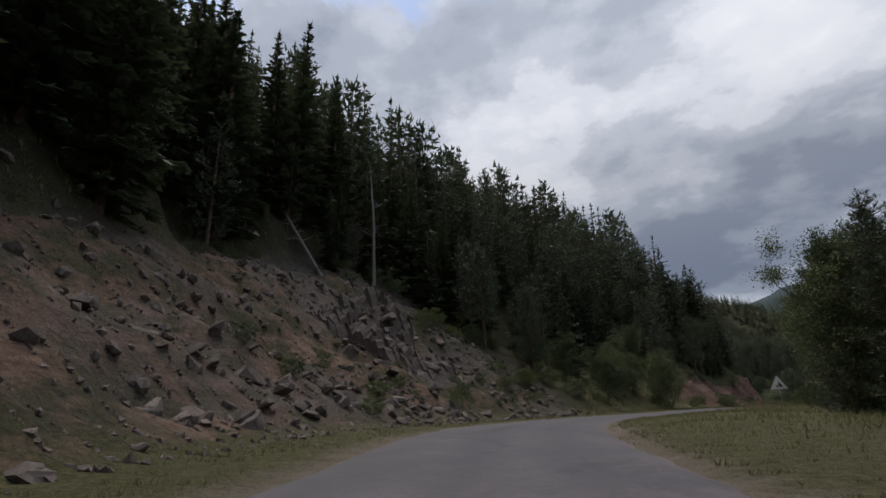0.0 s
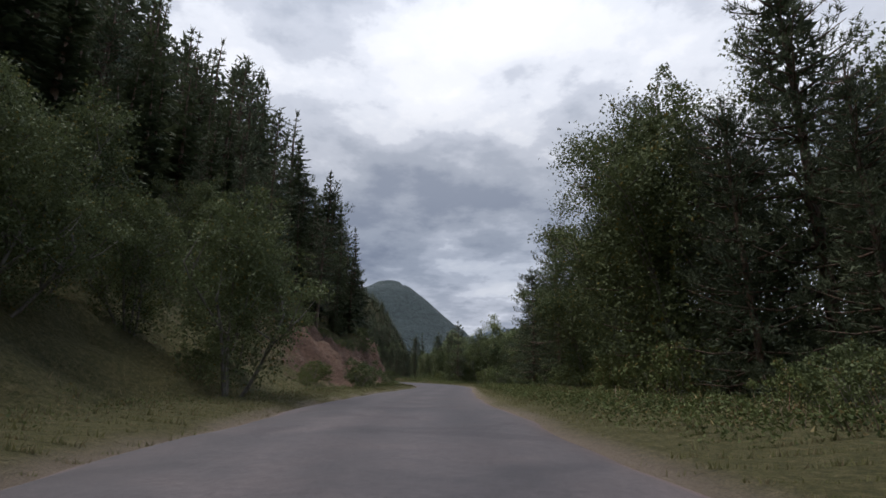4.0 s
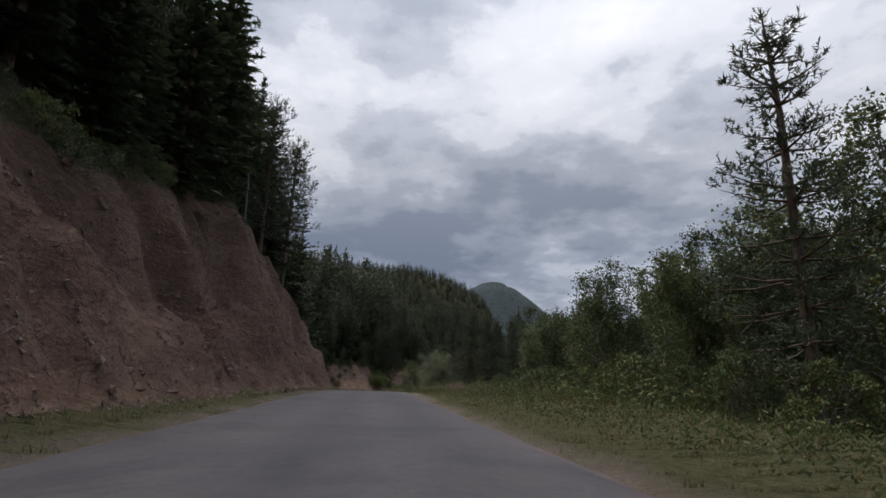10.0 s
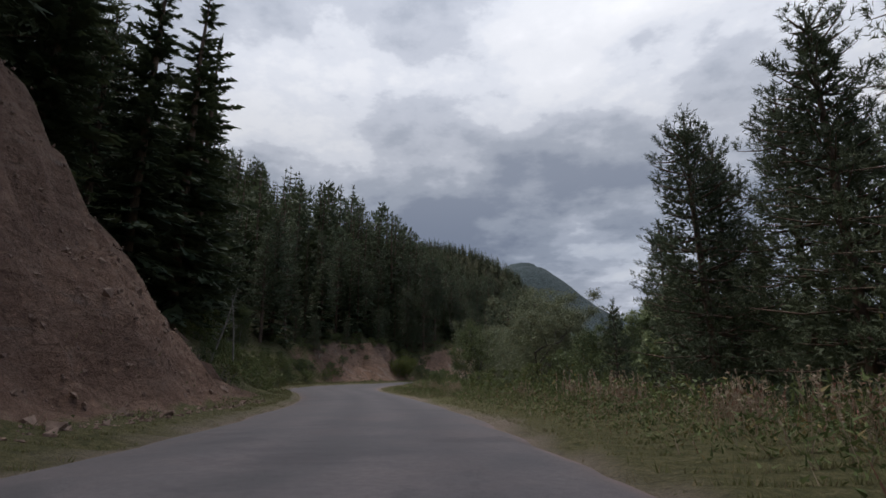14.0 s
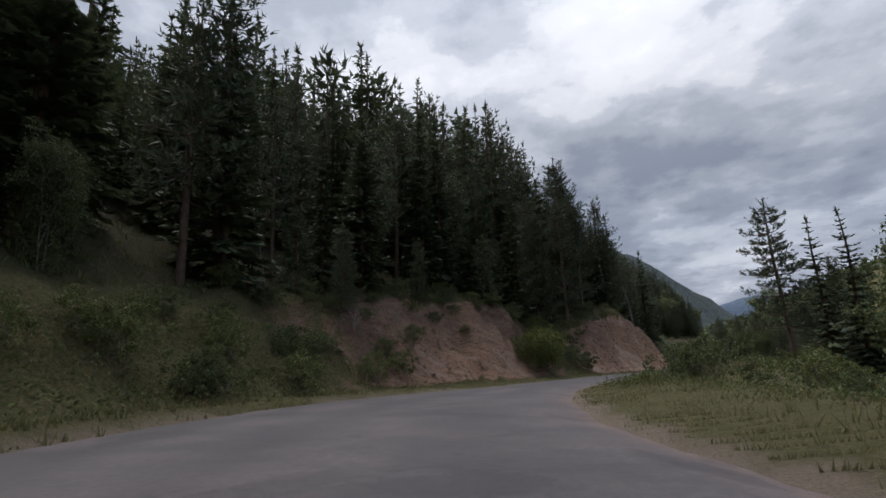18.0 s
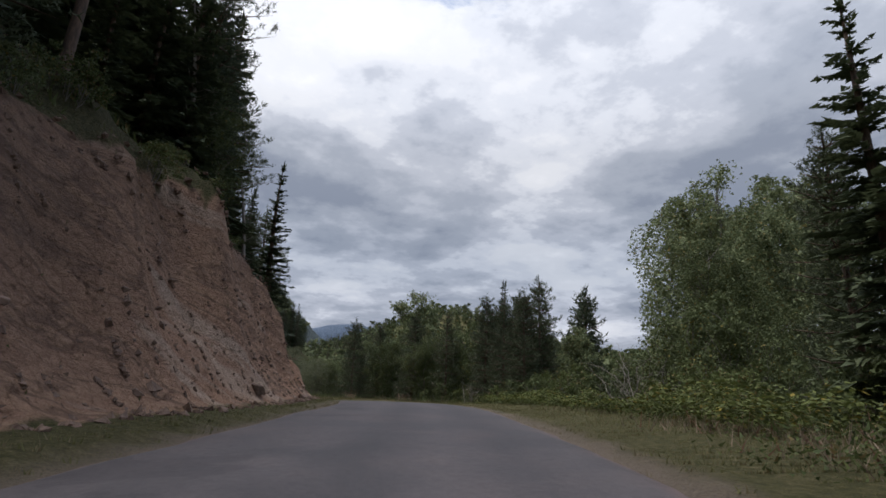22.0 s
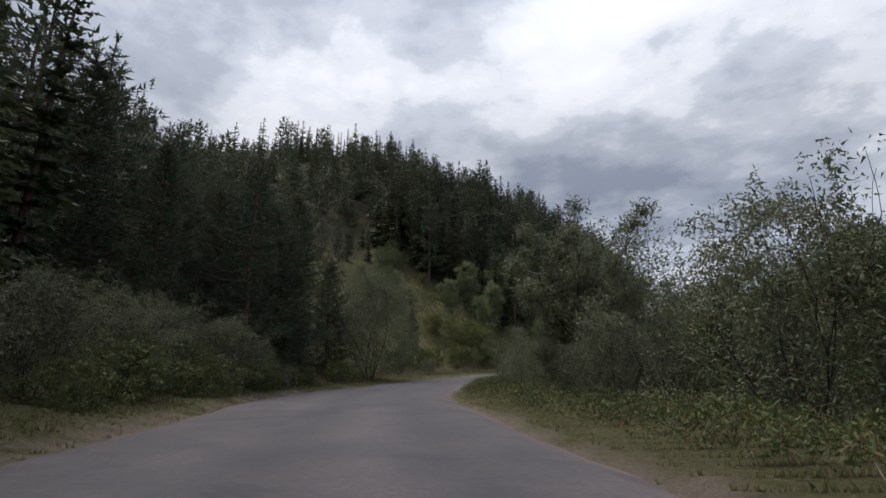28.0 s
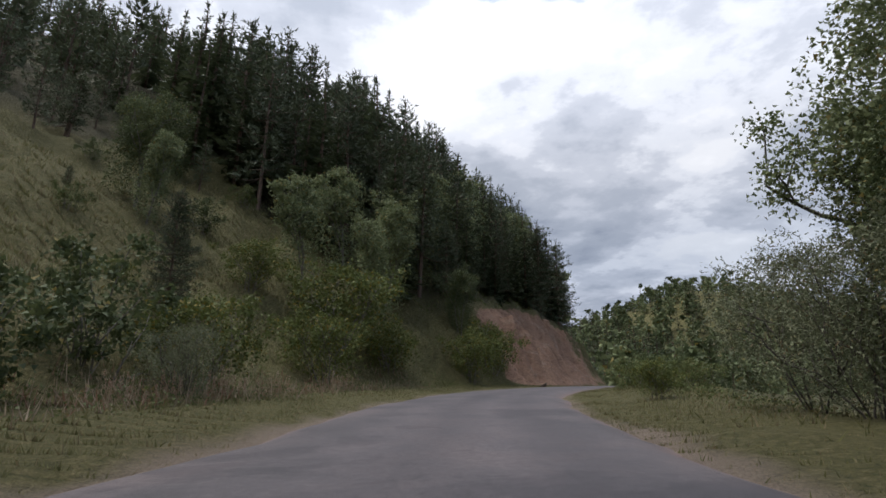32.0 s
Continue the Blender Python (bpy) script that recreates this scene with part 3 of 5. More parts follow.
def tube(points, radii, sides=6):
    """Vertices and quads of a tapered tube along points."""
    pts, vs, fs = np.asarray(points, float), [], []
    tang = np.gradient(pts, axis=0)
    tang /= np.linalg.norm(tang, axis=1)[:, None] + 1e-9
    ref = np.array([0.31, 0.95, 0.05])
    for p, t, r in zip(pts, tang, radii):
        u = np.cross(t, ref)
        if np.linalg.norm(u) < 1e-3:
            u = np.cross(t, (1.0, 0.0, 0.0))
        u /= np.linalg.norm(u)
        v = np.cross(t, u)
        a = np.arange(sides) * 2 * math.pi / sides
        vs.append(p + r * (np.cos(a)[:, None] * u + np.sin(a)[:, None] * v))
    n = len(pts)
    for i in range(n - 1):
        for k in range(sides):
            q = (k + 1) % sides
            fs.append((i * sides + k, i * sides + q, (i + 1) * sides + q, (i + 1) * sides + k))
    return np.concatenate(vs), np.array(fs)


def join(pieces):
    vs, fs, o = [], [], 0
    for v, f in pieces:
        vs.append(v)
        fs.append(np.asarray(f) + o)
        o += len(v)
    return np.concatenate(vs), np.concatenate(fs)


def blades(base, axis, side, length, width):
    """One four-cornered leaf or spray for each row: a kite from base along axis."""
    base, axis, side = (np.asarray(q, float) for q in (base, axis, side))
    length, width = np.asarray(length)[:, None], np.asarray(width)[:, None]
    m = base + axis * length * 0.45
    v = np.stack([base, m + side * width * 0.5, base + axis * length, m - side * width * 0.5], 1)
    return v.reshape(-1, 3), np.arange(len(base) * 4).reshape(-1, 4)


def spikes(base, axis, side, length, width):
    """One three-cornered needle spray for each row, broad at its foot."""
    base, axis, side = (np.asarray(q, float) for q in (base, axis, side))
    length, width = np.asarray(length)[:, None], np.asarray(width)[:, None]
    v = np.stack([base + side * width * 0.5, base + axis * length, base - side * width * 0.5], 1)
    return v.reshape(-1, 3), np.arange(len(base) * 3).reshape(-1, 3)


def unit(v):
    return v / (np.linalg.norm(v, axis=-1, keepdims=True) + 1e-9)


# ---- trees: each kind as trunk and crown meshes ----


def spruce_meshes(h, seed, levels=30, fans=8, sprays=9, spread=0.2, name="spruce", mat=None, clear=0.05, fine=1.0):
    """Spruce: whorls of drooping boughs with hanging sprays, ragged outline."""
    rng = np.random.default_rng(seed)
    tv, tf = tube([(0, 0, -0.8), (0.02 * h * rng.normal(0, .3), 0, h * .4), (0, 0.01 * h, h * .75), (0, 0, h * .99)], [h * .014, h * .011, h * .006, h * .001], 7)
    B, A, S, L, W = [], [], [], [], []
    for i in range(levels):
        u = clear + (1 - clear) * (i + rng.uniform(-.35, .35)) / levels
        u = min(max(u, clear), 0.985)
        reach = h * spread * (1 - u) ** 0.8 * (0.5 + 0.5 * min(1, (u - clear) / 0.15 + 0.3)) + 0.1
        m = max(4, int(fans * (0.6 + 0.5 * (1 - u))))
        for k in range(m):
            az = 2 * math.pi * (k + rng.uniform(0, .8)) / m + i * 1.3
            ln = reach * rng.uniform(.5, 1.2)
            droop = -0.3 + 0.8 * u + rng.normal(0, .1)
            out = np.array([math.cos(az), math.sin(az), droop])
            out /= np.linalg.norm(out)
            lat = np.array([-math.sin(az), math.cos(az), 0.0])
            b0 = np.array([0, 0, u * h])
            ns = max(3, int(sprays * (0.4 + .7 * ln / (h * spread))))
            for q in range(ns):
                f = (q + .5) / ns
                sgn = 1 if q % 2 else -1
                p = b0 + out * ln * f * .84 + np.array([0, 0, -ln * .12 * f * f + ln * .1 * f ** 4])
                tip = q == ns - 1
                ax = unit(out * (1.0 if tip else .8) + lat * sgn * (0 if tip else .8) + np.array([0, 0, rng.uniform(-.55, .1)]))
                B.append(p)
                A.append(ax)
                S.append(unit(np.cross(ax, (0, 0, 1)) + np.array([0, 0, rng.uniform(-.8, .8)])))
                L.append((ln * rng.uniform(.32, .5) * (1.1 - .4 * f) + .2) * fine)
                W.append((ln * .26 + .16) * rng.uniform(.7, 1.25) * fine)
    for q in range(7):
        az = q * 2.1
        B.append((0, 0, h * .94)); A.append(unit(np.array([math.cos(az) * .3, math.sin(az) * .3, 1.0]))); S.append((-math.sin(az), math.cos(az), 0)); L.append(h * .06); W.append(h * .016)
    cv, cf = spikes(B, A, S, L, W)
    return mesh_np(name + "_trunk", tv, tf, M_BARK, shade=True), mesh_np(name + "_crown", cv, cf, mat or M_SPRUCE)


def pine_meshes(h, seed, whorls=12, arms=6, spread=0.2, clear=0.22, name="pine", mat=None, top=0.65, flat=0.0, cone=0.45, step=0.3, needles=7, nl=0.24, nw=0.05, inner=500):
    """Pine: whorls of upturned arms, their twigs set with upright brushes of needles."""
    rng = np.random.default_rng(seed)
    bend = rng.normal(0, .02, 2) * h
    spine = np.array([(0, 0, -0.8), (bend[0] * .5, bend[1] * .5, h * .35), (bend[0], bend[1], h * .7), (bend[0] * .7, bend[1] * .7, h * .97)])
    wood = [tube(spine, [h * .014, h * .011, h * .007, h * .002], 8)]
    P0, DIR, LEN = [], [], []

    def core(u):
        return np.array([np.interp(u * h, spine[:, 2], spine[:, 0]), np.interp(u * h, spine[:, 2], spine[:, 1]), u * h])

    def breadth(g):
        return h * spread * ((1 - cone) * math.sin(math.pi * min(1, .2 + .8 * g)) ** top * .88 + cone * (1 - g) ** .75 * 1.1 + .08)

    for i in range(whorls):
        u = clear + (0.95 - clear) * (i + rng.uniform(-.3, .3)) / whorls
        c = core(u)
        g = (u - clear) / (1 - clear)
        for k in range(arms):
            if rng.random() < .08:
                continue
            az = 2 * math.pi * (k + rng.uniform(0, .8)) / arms + i * .9
            ln = breadth(max(g, 0)) * rng.uniform(.5, 1.2)
            rise = (-.12 + .6 * g) * (1 - flat) + rng.normal(0, .12)
            out = unit(np.array([math.cos(az), math.sin(az), rise]))
            lat = np.array([-math.sin(az), math.cos(az), 0.0])
            wood.append(tube([c, c + out * ln * .5 + np.array([0, 0, -.06 * ln]), c + out * ln], [h * .003 + .01, h * .002 + .006, .006], 4))
            n = max(4, int(ln / step * 2.4))
            f = .22 + .78 * rng.random(n) ** .75
            w = rng.uniform(-1, 1, n)
            off = w * ln * .4 * (1.08 - f)
            q = c + out * (ln * f)[:, None] + lat * off[:, None] + np.array([0, 0, 1.0]) * (rng.normal(0, .05, n) * ln + .1 * ln * f ** 3)[:, None]
            d = unit(out * rng.uniform(.1, .8, n)[:, None] + lat * (w * .6)[:, None] + np.array([0, 0, 1.0]) * rng.uniform(.25, 1.1, n)[:, None] * (1 - .4 * flat))
            P0.append(q)
            DIR.append(d)
            LEN.append(step * rng.uniform(.7, 1.7, n))
    n = 14
    P0.append(np.tile(spine[-1], (n, 1)) - np.array([0, 0, 1.0]) * (rng.random(n) * h * .05)[:, None])
    DIR.append(unit(np.stack([rng.normal(0, .45, n), rng.normal(0, .45, n), np.ones(n)], 1)))
    LEN.append(np.full(n, h * .03 + step * .8))
    P0, DIR, LEN = np.concatenate(P0), np.concatenate(DIR), np.concatenate(LEN)
    m = len(P0) * needles
    B, D, L = np.repeat(P0, needles, 0), np.repeat(DIR, needles, 0), np.repeat(LEN, needles)
    B = B + D * (L * rng.random(m))[:, None]
    ax = unit(D * .75 + unit(rng.normal(size=(m, 3))) * .8)
    sd = unit(np.cross(ax, rng.normal(size=(m, 3))))
    ln, wd = nl * rng.uniform(.6, 1.2, m), nw * rng.uniform(.6, 1.4, m)
    # larger inner sprays added round the trunk to block light through the crown
    gi = rng.random(inner) ** 1.1
    ri = np.array([breadth(g) for g in gi]) * .62 * rng.random(inner) ** .5
    ai = rng.uniform(0, 6.28, inner)
    ui = clear + (.9 - clear) * gi
    bi = np.stack([np.interp(ui * h, spine[:, 2], spine[:, 0]) + np.cos(ai) * ri, np.interp(ui * h, spine[:, 2], spine[:, 1]) + np.sin(ai) * ri, ui * h], 1)
    xi = unit(np.stack([np.cos(ai), np.sin(ai), rng.uniform(-.3, .6, inner)], 1) + rng.normal(0, .5, (inner, 3)))
    si = unit(np.cross(xi, rng.normal(size=(inner, 3))))
    li = nl * 1.7 * rng.uniform(.6, 1.2, inner)
    wv, wf = join(wood)
    cv, cf = spikes(np.concatenate([B, bi]), np.concatenate([ax, xi]), np.concatenate([sd, si]), np.concatenate([ln, li]), np.concatenate([wd, li * .3]))
    return mesh_np(name + "_trunk", wv, wf, M_BARK, shade=True), mesh_np(name + "_crown", cv, cf, mat or M_PINE)


def broad_meshes(h, seed, name, mat, bark=None, width=0.55, stems=1, leaves=3200, leaf=0.22, clear=0.2, upright=0.5, thin=False, fill=0.085, forks=3, body=0.35, stout=1.0):
    """A broad-leaved tree or bush: forking limbs that carry clouds of single leaves."""
    rng = np.random.default_rng(seed)
    wood, tips = [], []

    def limb(p, d, ln, r, depth):
        n = 4
        pts = [p]
        for k in range(n):
            d = unit(d + rng.normal(0, .16, 3) + np.array([0, 0, .06]))
            pts.append(pts[-1] + d * ln / n)
        wood.append(tube(pts, np.linspace(r, r * .55, n + 1), 6 if depth == 0 else (5 if depth == 1 else 4)))
        if depth >= forks:
            tips.append((pts[-1], d, ln))
            return
        if depth >= 1:
            tips.append((pts[-2], d, ln * .8))
        for k in range(3):
            q = pts[min(n, 2 + k)]
            az = rng.uniform(0, 2 * math.pi)
            side = np.array([math.cos(az), math.sin(az), rng.uniform(-.15, .7) * upright * 2])
            limb(q, unit(d * upright + side * (1.05 - upright * .5)), ln * rng.uniform(.55, .8), r * .55, depth + 1)

    for s in range(stems):
        az = 2 * math.pi * s / stems + rng.uniform(0, .6)
        lean = 0.08 if stems == 1 else rng.uniform(.25, .7)
        d = unit(np.array([math.cos(az) * lean, math.sin(az) * lean, 1.0]))
        limb(np.array([math.cos(az) * .12 * (stems > 1), math.sin(az) * .12 * (stems > 1), -.4]), d, h * (clear + .2), h * (.014 if stems == 1 else .008) * stout, 0)
    P = np.array([t[0] for t in tips])
    D = np.array([t[1] for t in tips])
    R = np.array([t[2] for t in tips])
    # settle the tips into the tree's height and breadth
    top = P[:, 2].max()
    fz = h * .93 / top
    rad = np.percentile(np.hypot(P[:, 0], P[:, 1]), 92) + 1e-6
    fr = h * width * .5 / rad
    wv, wf = join(wood)
    wv = wv * np.array([min(fr, 1.3), min(fr, 1.3), fz])
    P = P * np.array([fr, fr, fz])
    pick = rng.integers(0, len(P), leaves)
    spreadr = h * fill + .15
    off = unit(rng.normal(size=(leaves, 3))) * (rng.random((leaves, 1)) ** .6) * spreadr * rng.uniform(.5, 1.15, (leaves, 1))
    base = P[pick] + off * np.array([1, 1, .8])
    nb = int(leaves * body)
    bz = rng.random(nb) ** .8
    br = h * width * .46 * np.sin(math.pi * np.clip(.16 + .8 * bz, 0, 1)) ** .6 * rng.random(nb) ** .35
    ba = rng.uniform(0, 6.28, nb)
    lump = .8 + .75 * vnoise(np.cos(ba) * 2.6 + 9, bz * 7 + np.sin(ba) * 2.6, seed) + .35 * vnoise(np.cos(ba) * 7, bz * 15 + np.sin(ba) * 7, seed + 1)
    lump = np.clip(lump, .45, 1.28)
    base[:nb] = np.stack([np.cos(ba) * br * lump, np.sin(ba) * br * lump, h * (.04 + .9 * bz) * (.88 + .24 * (lump - .6))], 1)
    base[:, 2] = np.maximum(base[:, 2], .12)
    ax = unit(rng.normal(size=(leaves, 3)) + np.array([0, 0, -.35]) + unit(off) * .6)
    sd = unit(np.cross(ax, rng.normal(size=(leaves, 3))))
    ln = leaf * rng.uniform(.6, 1.25, leaves)
    cv, cf = spikes(base, ax, sd, ln, ln * (.4 if thin else .85))
    return mesh_np(name + "_stems", wv, wf, bark or M_BARK_GREY, shade=True), mesh_np(name + "_leaves", cv, cf, mat)


def dead_meshes(h, seed):
    rng = np.random.default_rng(seed)
    wood = [tube([(0, 0, -.3), (.02 * h, 0, h * .5), (.0, .02 * h, h)], [h * .013, h * .009, h * .002], 6)]
    for k in range(26):
        u = rng.uniform(.3, .97)
        az = rng.uniform(0, 6.28)
        ln = h * .13 * (1.15 - u) * rng.uniform(.5, 1.4)
        d = np.array([math.cos(az), math.sin(az), rng.uniform(-.2, .5)])
        p = np.array([.02 * h * min(1, 2 * u), 0, u * h])
        wood.append(tube([p, p + d * ln * .5, p + d * ln + np.array([0, 0, .1 * ln])], [.03, .02, .008], 4))
    return mesh_np("dead_tree", *join(wood), M_DEADWOOD, shade=True)


KINDS = {}


def kind(key, maker):
    KINDS[key] = maker


for i in range(5):
    kind("spruce%d" % i, spruce_meshes(20, 10 + i, levels=(32, 28, 34, 30, 26)[i], fans=8, sprays=27, fine=.5, spread=(.17, .2, .15, .19, .22)[i]))
for i in range(5):
    kind("pine%d" % i, pine_meshes(18, 30 + i, whorls=(13, 15, 12, 16, 14)[i], arms=6, spread=(.17, .2, .16, .21, .19)[i], clear=(.3, .14, .4, .12, .26)[i], step=.26, needles=14, nl=.21, nw=.032, inner=2600))
for i in range(3):
    kind("pine%d" % (5 + i), pine_meshes(18, 40 + i, whorls=12, arms=5, spread=(.17, .2, .18)[i], clear=(.26, .14, .3)[i], step=.5, needles=4, nl=.46, nw=.13, inner=500))
for i in range(3):
    kind("youngpine%d" % i, pine_meshes(11, 50 + i, whorls=18, arms=7, spread=(.2, .24, .22)[i], clear=.03, top=.5, cone=.75, step=.2, needles=12, nl=.16, nw=.027, inner=3400))
for i in range(3):
    kind("youngpine%d" % (3 + i), pine_meshes(11, 55 + i, whorls=14, arms=6, spread=(.2, .24, .22)[i], clear=.03, top=.5, cone=.75, step=.34, needles=4, nl=.34, nw=.1, inner=600))
kind("lonepine1", pine_meshes(14, 61, whorls=15, arms=6, spread=.17, clear=.06, top=.4, flat=.3, cone=.5, step=.22, needles=9, nl=.22, nw=.045, inner=600))
kind("lonepine0", pine_meshes(14, 60, whorls=13, arms=6, spread=.17, clear=.26, top=.35, flat=.8, cone=.25, step=.2, needles=11, nl=.22, nw=.055, inner=500))
for i in range(4):
    kind("alder%d" % i, broad_meshes(11, 70 + i, "alder", M_LEAF, width=(.6, .7, .55, .65)[i], stems=(1, 3, 2, 4)[i], leaves=22000, leaf=.135, clear=.1, fill=.075, forks=(3, 2, 3, 2)[i], body=.5))
for i in range(4):
    kind("alder%d" % (4 + i), broad_meshes(11, 75 + i, "alder", M_LEAF, width=(.6, .7, .55, .65)[i], stems=(1, 3, 2, 4)[i], leaves=6500, leaf=.22, clear=.1, forks=2, body=.5))
for i in range(2):
    kind("talder%d" % i, broad_meshes(17, 80 + i, "alder", M_LEAF, width=.55, stems=1 + i, leaves=40000, leaf=.15, clear=.12, body=.6, fill=.075))
for i in range(3):
    kind("poplar%d" % i, broad_meshes(16, 90 + i, "poplar", M_POPLAR, width=(.6, .38, .45)[i], stems=1, leaves=8000, leaf=.28, clear=.12, upright=.7, fill=.06))
kind("poplar3", broad_meshes(16, 95, "poplar", M_POPLAR, width=.56, stems=1, leaves=34000, leaf=.17, clear=.12, upright=.65, body=.72, fill=.06))
for i in range(3):
    kind("willow%d" % i, broad_meshes(7, 110 + i, "willow", M_WILLOW, M_BARK_DARK, width=(1.05, 1.2, .95)[i], stems=(5, 6, 4)[i], leaves=(14000, 14000, 9000)[i], leaf=.15, clear=.12, upright=.62, thin=True, forks=2, body=(.6, .65, .3)[i], stout=.6))
kind("willow3", broad_meshes(7, 118, "willow", M_WILLOW, M_BARK_DARK, width=1.05, stems=2, leaves=42000, leaf=.125, clear=.2, upright=.55, thin=True, forks=3, body=.3, fill=.06, stout=1.3))
kind("bigwillow0", broad_meshes(13, 115, "willow", M_WILLOW, M_BARK_DARK, width=.95, stems=9, leaves=100000, leaf=.12, clear=.1, upright=.6, thin=True, forks=2, body=.8, stout=.45))
for i in range(3):
    kind("hazel%d" % i, broad_meshes(4, 130 + i, "hazel", M_YELLOW, width=1.2, stems=6, leaves=6500, leaf=.13, clear=.12, forks=2))
for i in range(4):
    kind("shrub%d" % i, broad_meshes(2.2, 150 + i, "shrub", M_WEED if i % 2 else M_LEAF, width=1.5, stems=7, leaves=3400, leaf=.1, clear=.12, forks=1))
KIND_H = {"spruce": 20, "pine": 18, "youngpine": 11, "lonepine": 14, "alder": 11, "talder": 17, "poplar": 16, "willow": 7, "bigwillow": 13, "hazel": 4, "shrub": 2.2}
TAGS = {
    "spruce": ("spruce_tree", "tall dark green spruce with drooping boughs on the slope", "spruce tree"),
    "pine": ("pine_tree", "tall green pine with reddish trunk and open crown", "pine tree"),
    "youngpine": ("young_pine", "young bluish-green pine with upright shoots by the road", "pine tree"),
    "lonepine": ("scraggy_pine", "scraggy lone pine with bare lower trunk beside the road", "pine tree"),
    "alder": ("alder_tree", "leafy green alder with several grey stems", "deciduous tree"),
    "talder": ("tall_alder", "tall leafy green alder with a dense crown", "deciduous tree"),
    "poplar": ("poplar_tree", "silvery green poplar with a full leafy crown", "deciduous tree"),
    "bigwillow": ("big_willow", "large dense grey-green willow with many arching stems", "willow"),
    "willow": ("willow_tree", "pale grey-green willow bush with many thin stems", "willow"),
    "hazel": ("hazel_bush", "yellowing green hazel bush at the roadside", "bush"),
    "shrub": ("shrub", "low green leafy shrub growing on the verge", "shrub")}
TREES = []


def stem(key):
    return key.rstrip("0123456789")


def plant(key, s, d, h, turn=0.0, lean=0.0, wide=1.0, sink=0.0):
    """A tree as a thing of its own, its foot on the ground."""
    x, y = at_road(s, d)[0]
    z = float(height_at([x], [y])[0])
    name, label, cat = TAGS[stem(key)]
    ob = new(name)
    f = h / KIND_H[stem(key)]
    ob.matrix_basis = pose(x, y, z - sink, lean, 0, turn) @ Matrix.Diagonal((f * wide, f * wide, f, 1))
    tagged(ob, label, cat, stem(key) + " trees along the road" if h > 3 else stem(key) + "s on the verges")
    tr, cr = KINDS[key]
    part("trunk" if stem(key) not in ("shrub", "hazel", "willow", "bigwillow") else "branch_frame", tr, ob)
    part("crown" if h > 3 else "foliage", cr, ob)
    TREES.append((x, y))
    return ob


# ---- ground and road ----


def build_ground():
    xs = np.concatenate([[-3200, -2400, -1700, -1200, -850, -680, -600], np.arange(-540, -138, 12.0), np.arange(-135, -82, 3.0), np.arange(-80, 32, 0.6), np.arange(33, 75, 2.0), np.arange(78, 440, 12.0), [460, 520, 650, 900, 1300, 1800, 2500, 3200]])
    ys = np.concatenate([[-900, -500, -300, -180, -120, -90, -70], np.arange(-60, 580, 0.75), np.arange(582, 680, 3.0), np.arange(690, 1000, 12.0), [1020, 1080, 1150, 1300, 1500, 1700, 1900, 2050, 2200, 2350, 2450, 2550, 2650, 2750, 2850, 3000, 3300, 3700, 4200]])
    X, Y = np.meshgrid(xs, ys)
    z, soil, rock, duff, gravel, pale = land(X, Y)
    nx, ny = len(xs), len(ys)
    v = np.stack([X.ravel(), Y.ravel(), z], 1)
    i = (np.arange(ny - 1)[:, None] * nx + np.arange(nx - 1)[None, :]).ravel()
    f = np.stack([i, i + 1, i + nx + 1, i + nx], 1)
    me = mesh_np("ground", v, f, M_GROUND, shade=True)
    for nm, a in (("soil", soil), ("rock", rock), ("duff", duff), ("gravel", gravel), ("pale", pale)):
        at = me.attributes.new(nm, "FLOAT", "POINT")
        at.data.foreach_set("value", a.astype(np.float32))
    tagged(new("ground", me), "grassy verges, bare reddish cut banks and forest floor on steep hillsides", "ground", kind="structure")


def build_road():
    s = np.arange(-3.9, 41.5, 0.06)
    prof = np.linspace(0, 1, 13)
    j = np.clip(np.round((s - FIRST) / 0.05).astype(int), 0, len(STN) - 1)
    c = along(s)
    el, er = edges(s)
    el = el + 0.3 * vnoise(s * 5.1, s * 0, 71) + 0.18 * vnoise(s * 19, s * 0, 72)
    er = er + 0.25 * vnoise(s * 4.3, s * 0, 73) + 0.18 * vnoise(s * 17, s * 0, 74)
    V, att = [], []
    for k, q in enumerate(prof):
        d = el * (1 - q) + er * q
        xy = c[:, :2] + SIDE[j] * d[:, None]
        z = c[:, 2] + 0.05 * (1 - (2 * q - 1) ** 2) - (0.14 if k in (0, len(prof) - 1) else 0)
        V.append(np.stack([xy[:, 0], xy[:, 1], z], 1))
        att.append(np.full(len(s), q))
    V = np.stack(V, 1)
    n, m = len(s), len(prof)
    i = (np.arange(n - 1)[:, None] * m + np.arange(m - 1)[None, :]).ravel()
    f = np.stack([i, i + 1, i + m + 1, i + m], 1)
    me = mesh_np("road", V.reshape(-1, 3), f, M_ROAD, shade=True)
    at = me.attributes.new("across", "FLOAT", "POINT")
    at.data.foreach_set("value", np.stack(att, 1).ravel().astype(np.float32))
    tagged(new("road", me), "narrow worn grey asphalt road without markings, crumbling edges", "road", kind="structure")


build_ground()
build_road()

# ---- far mountains ----


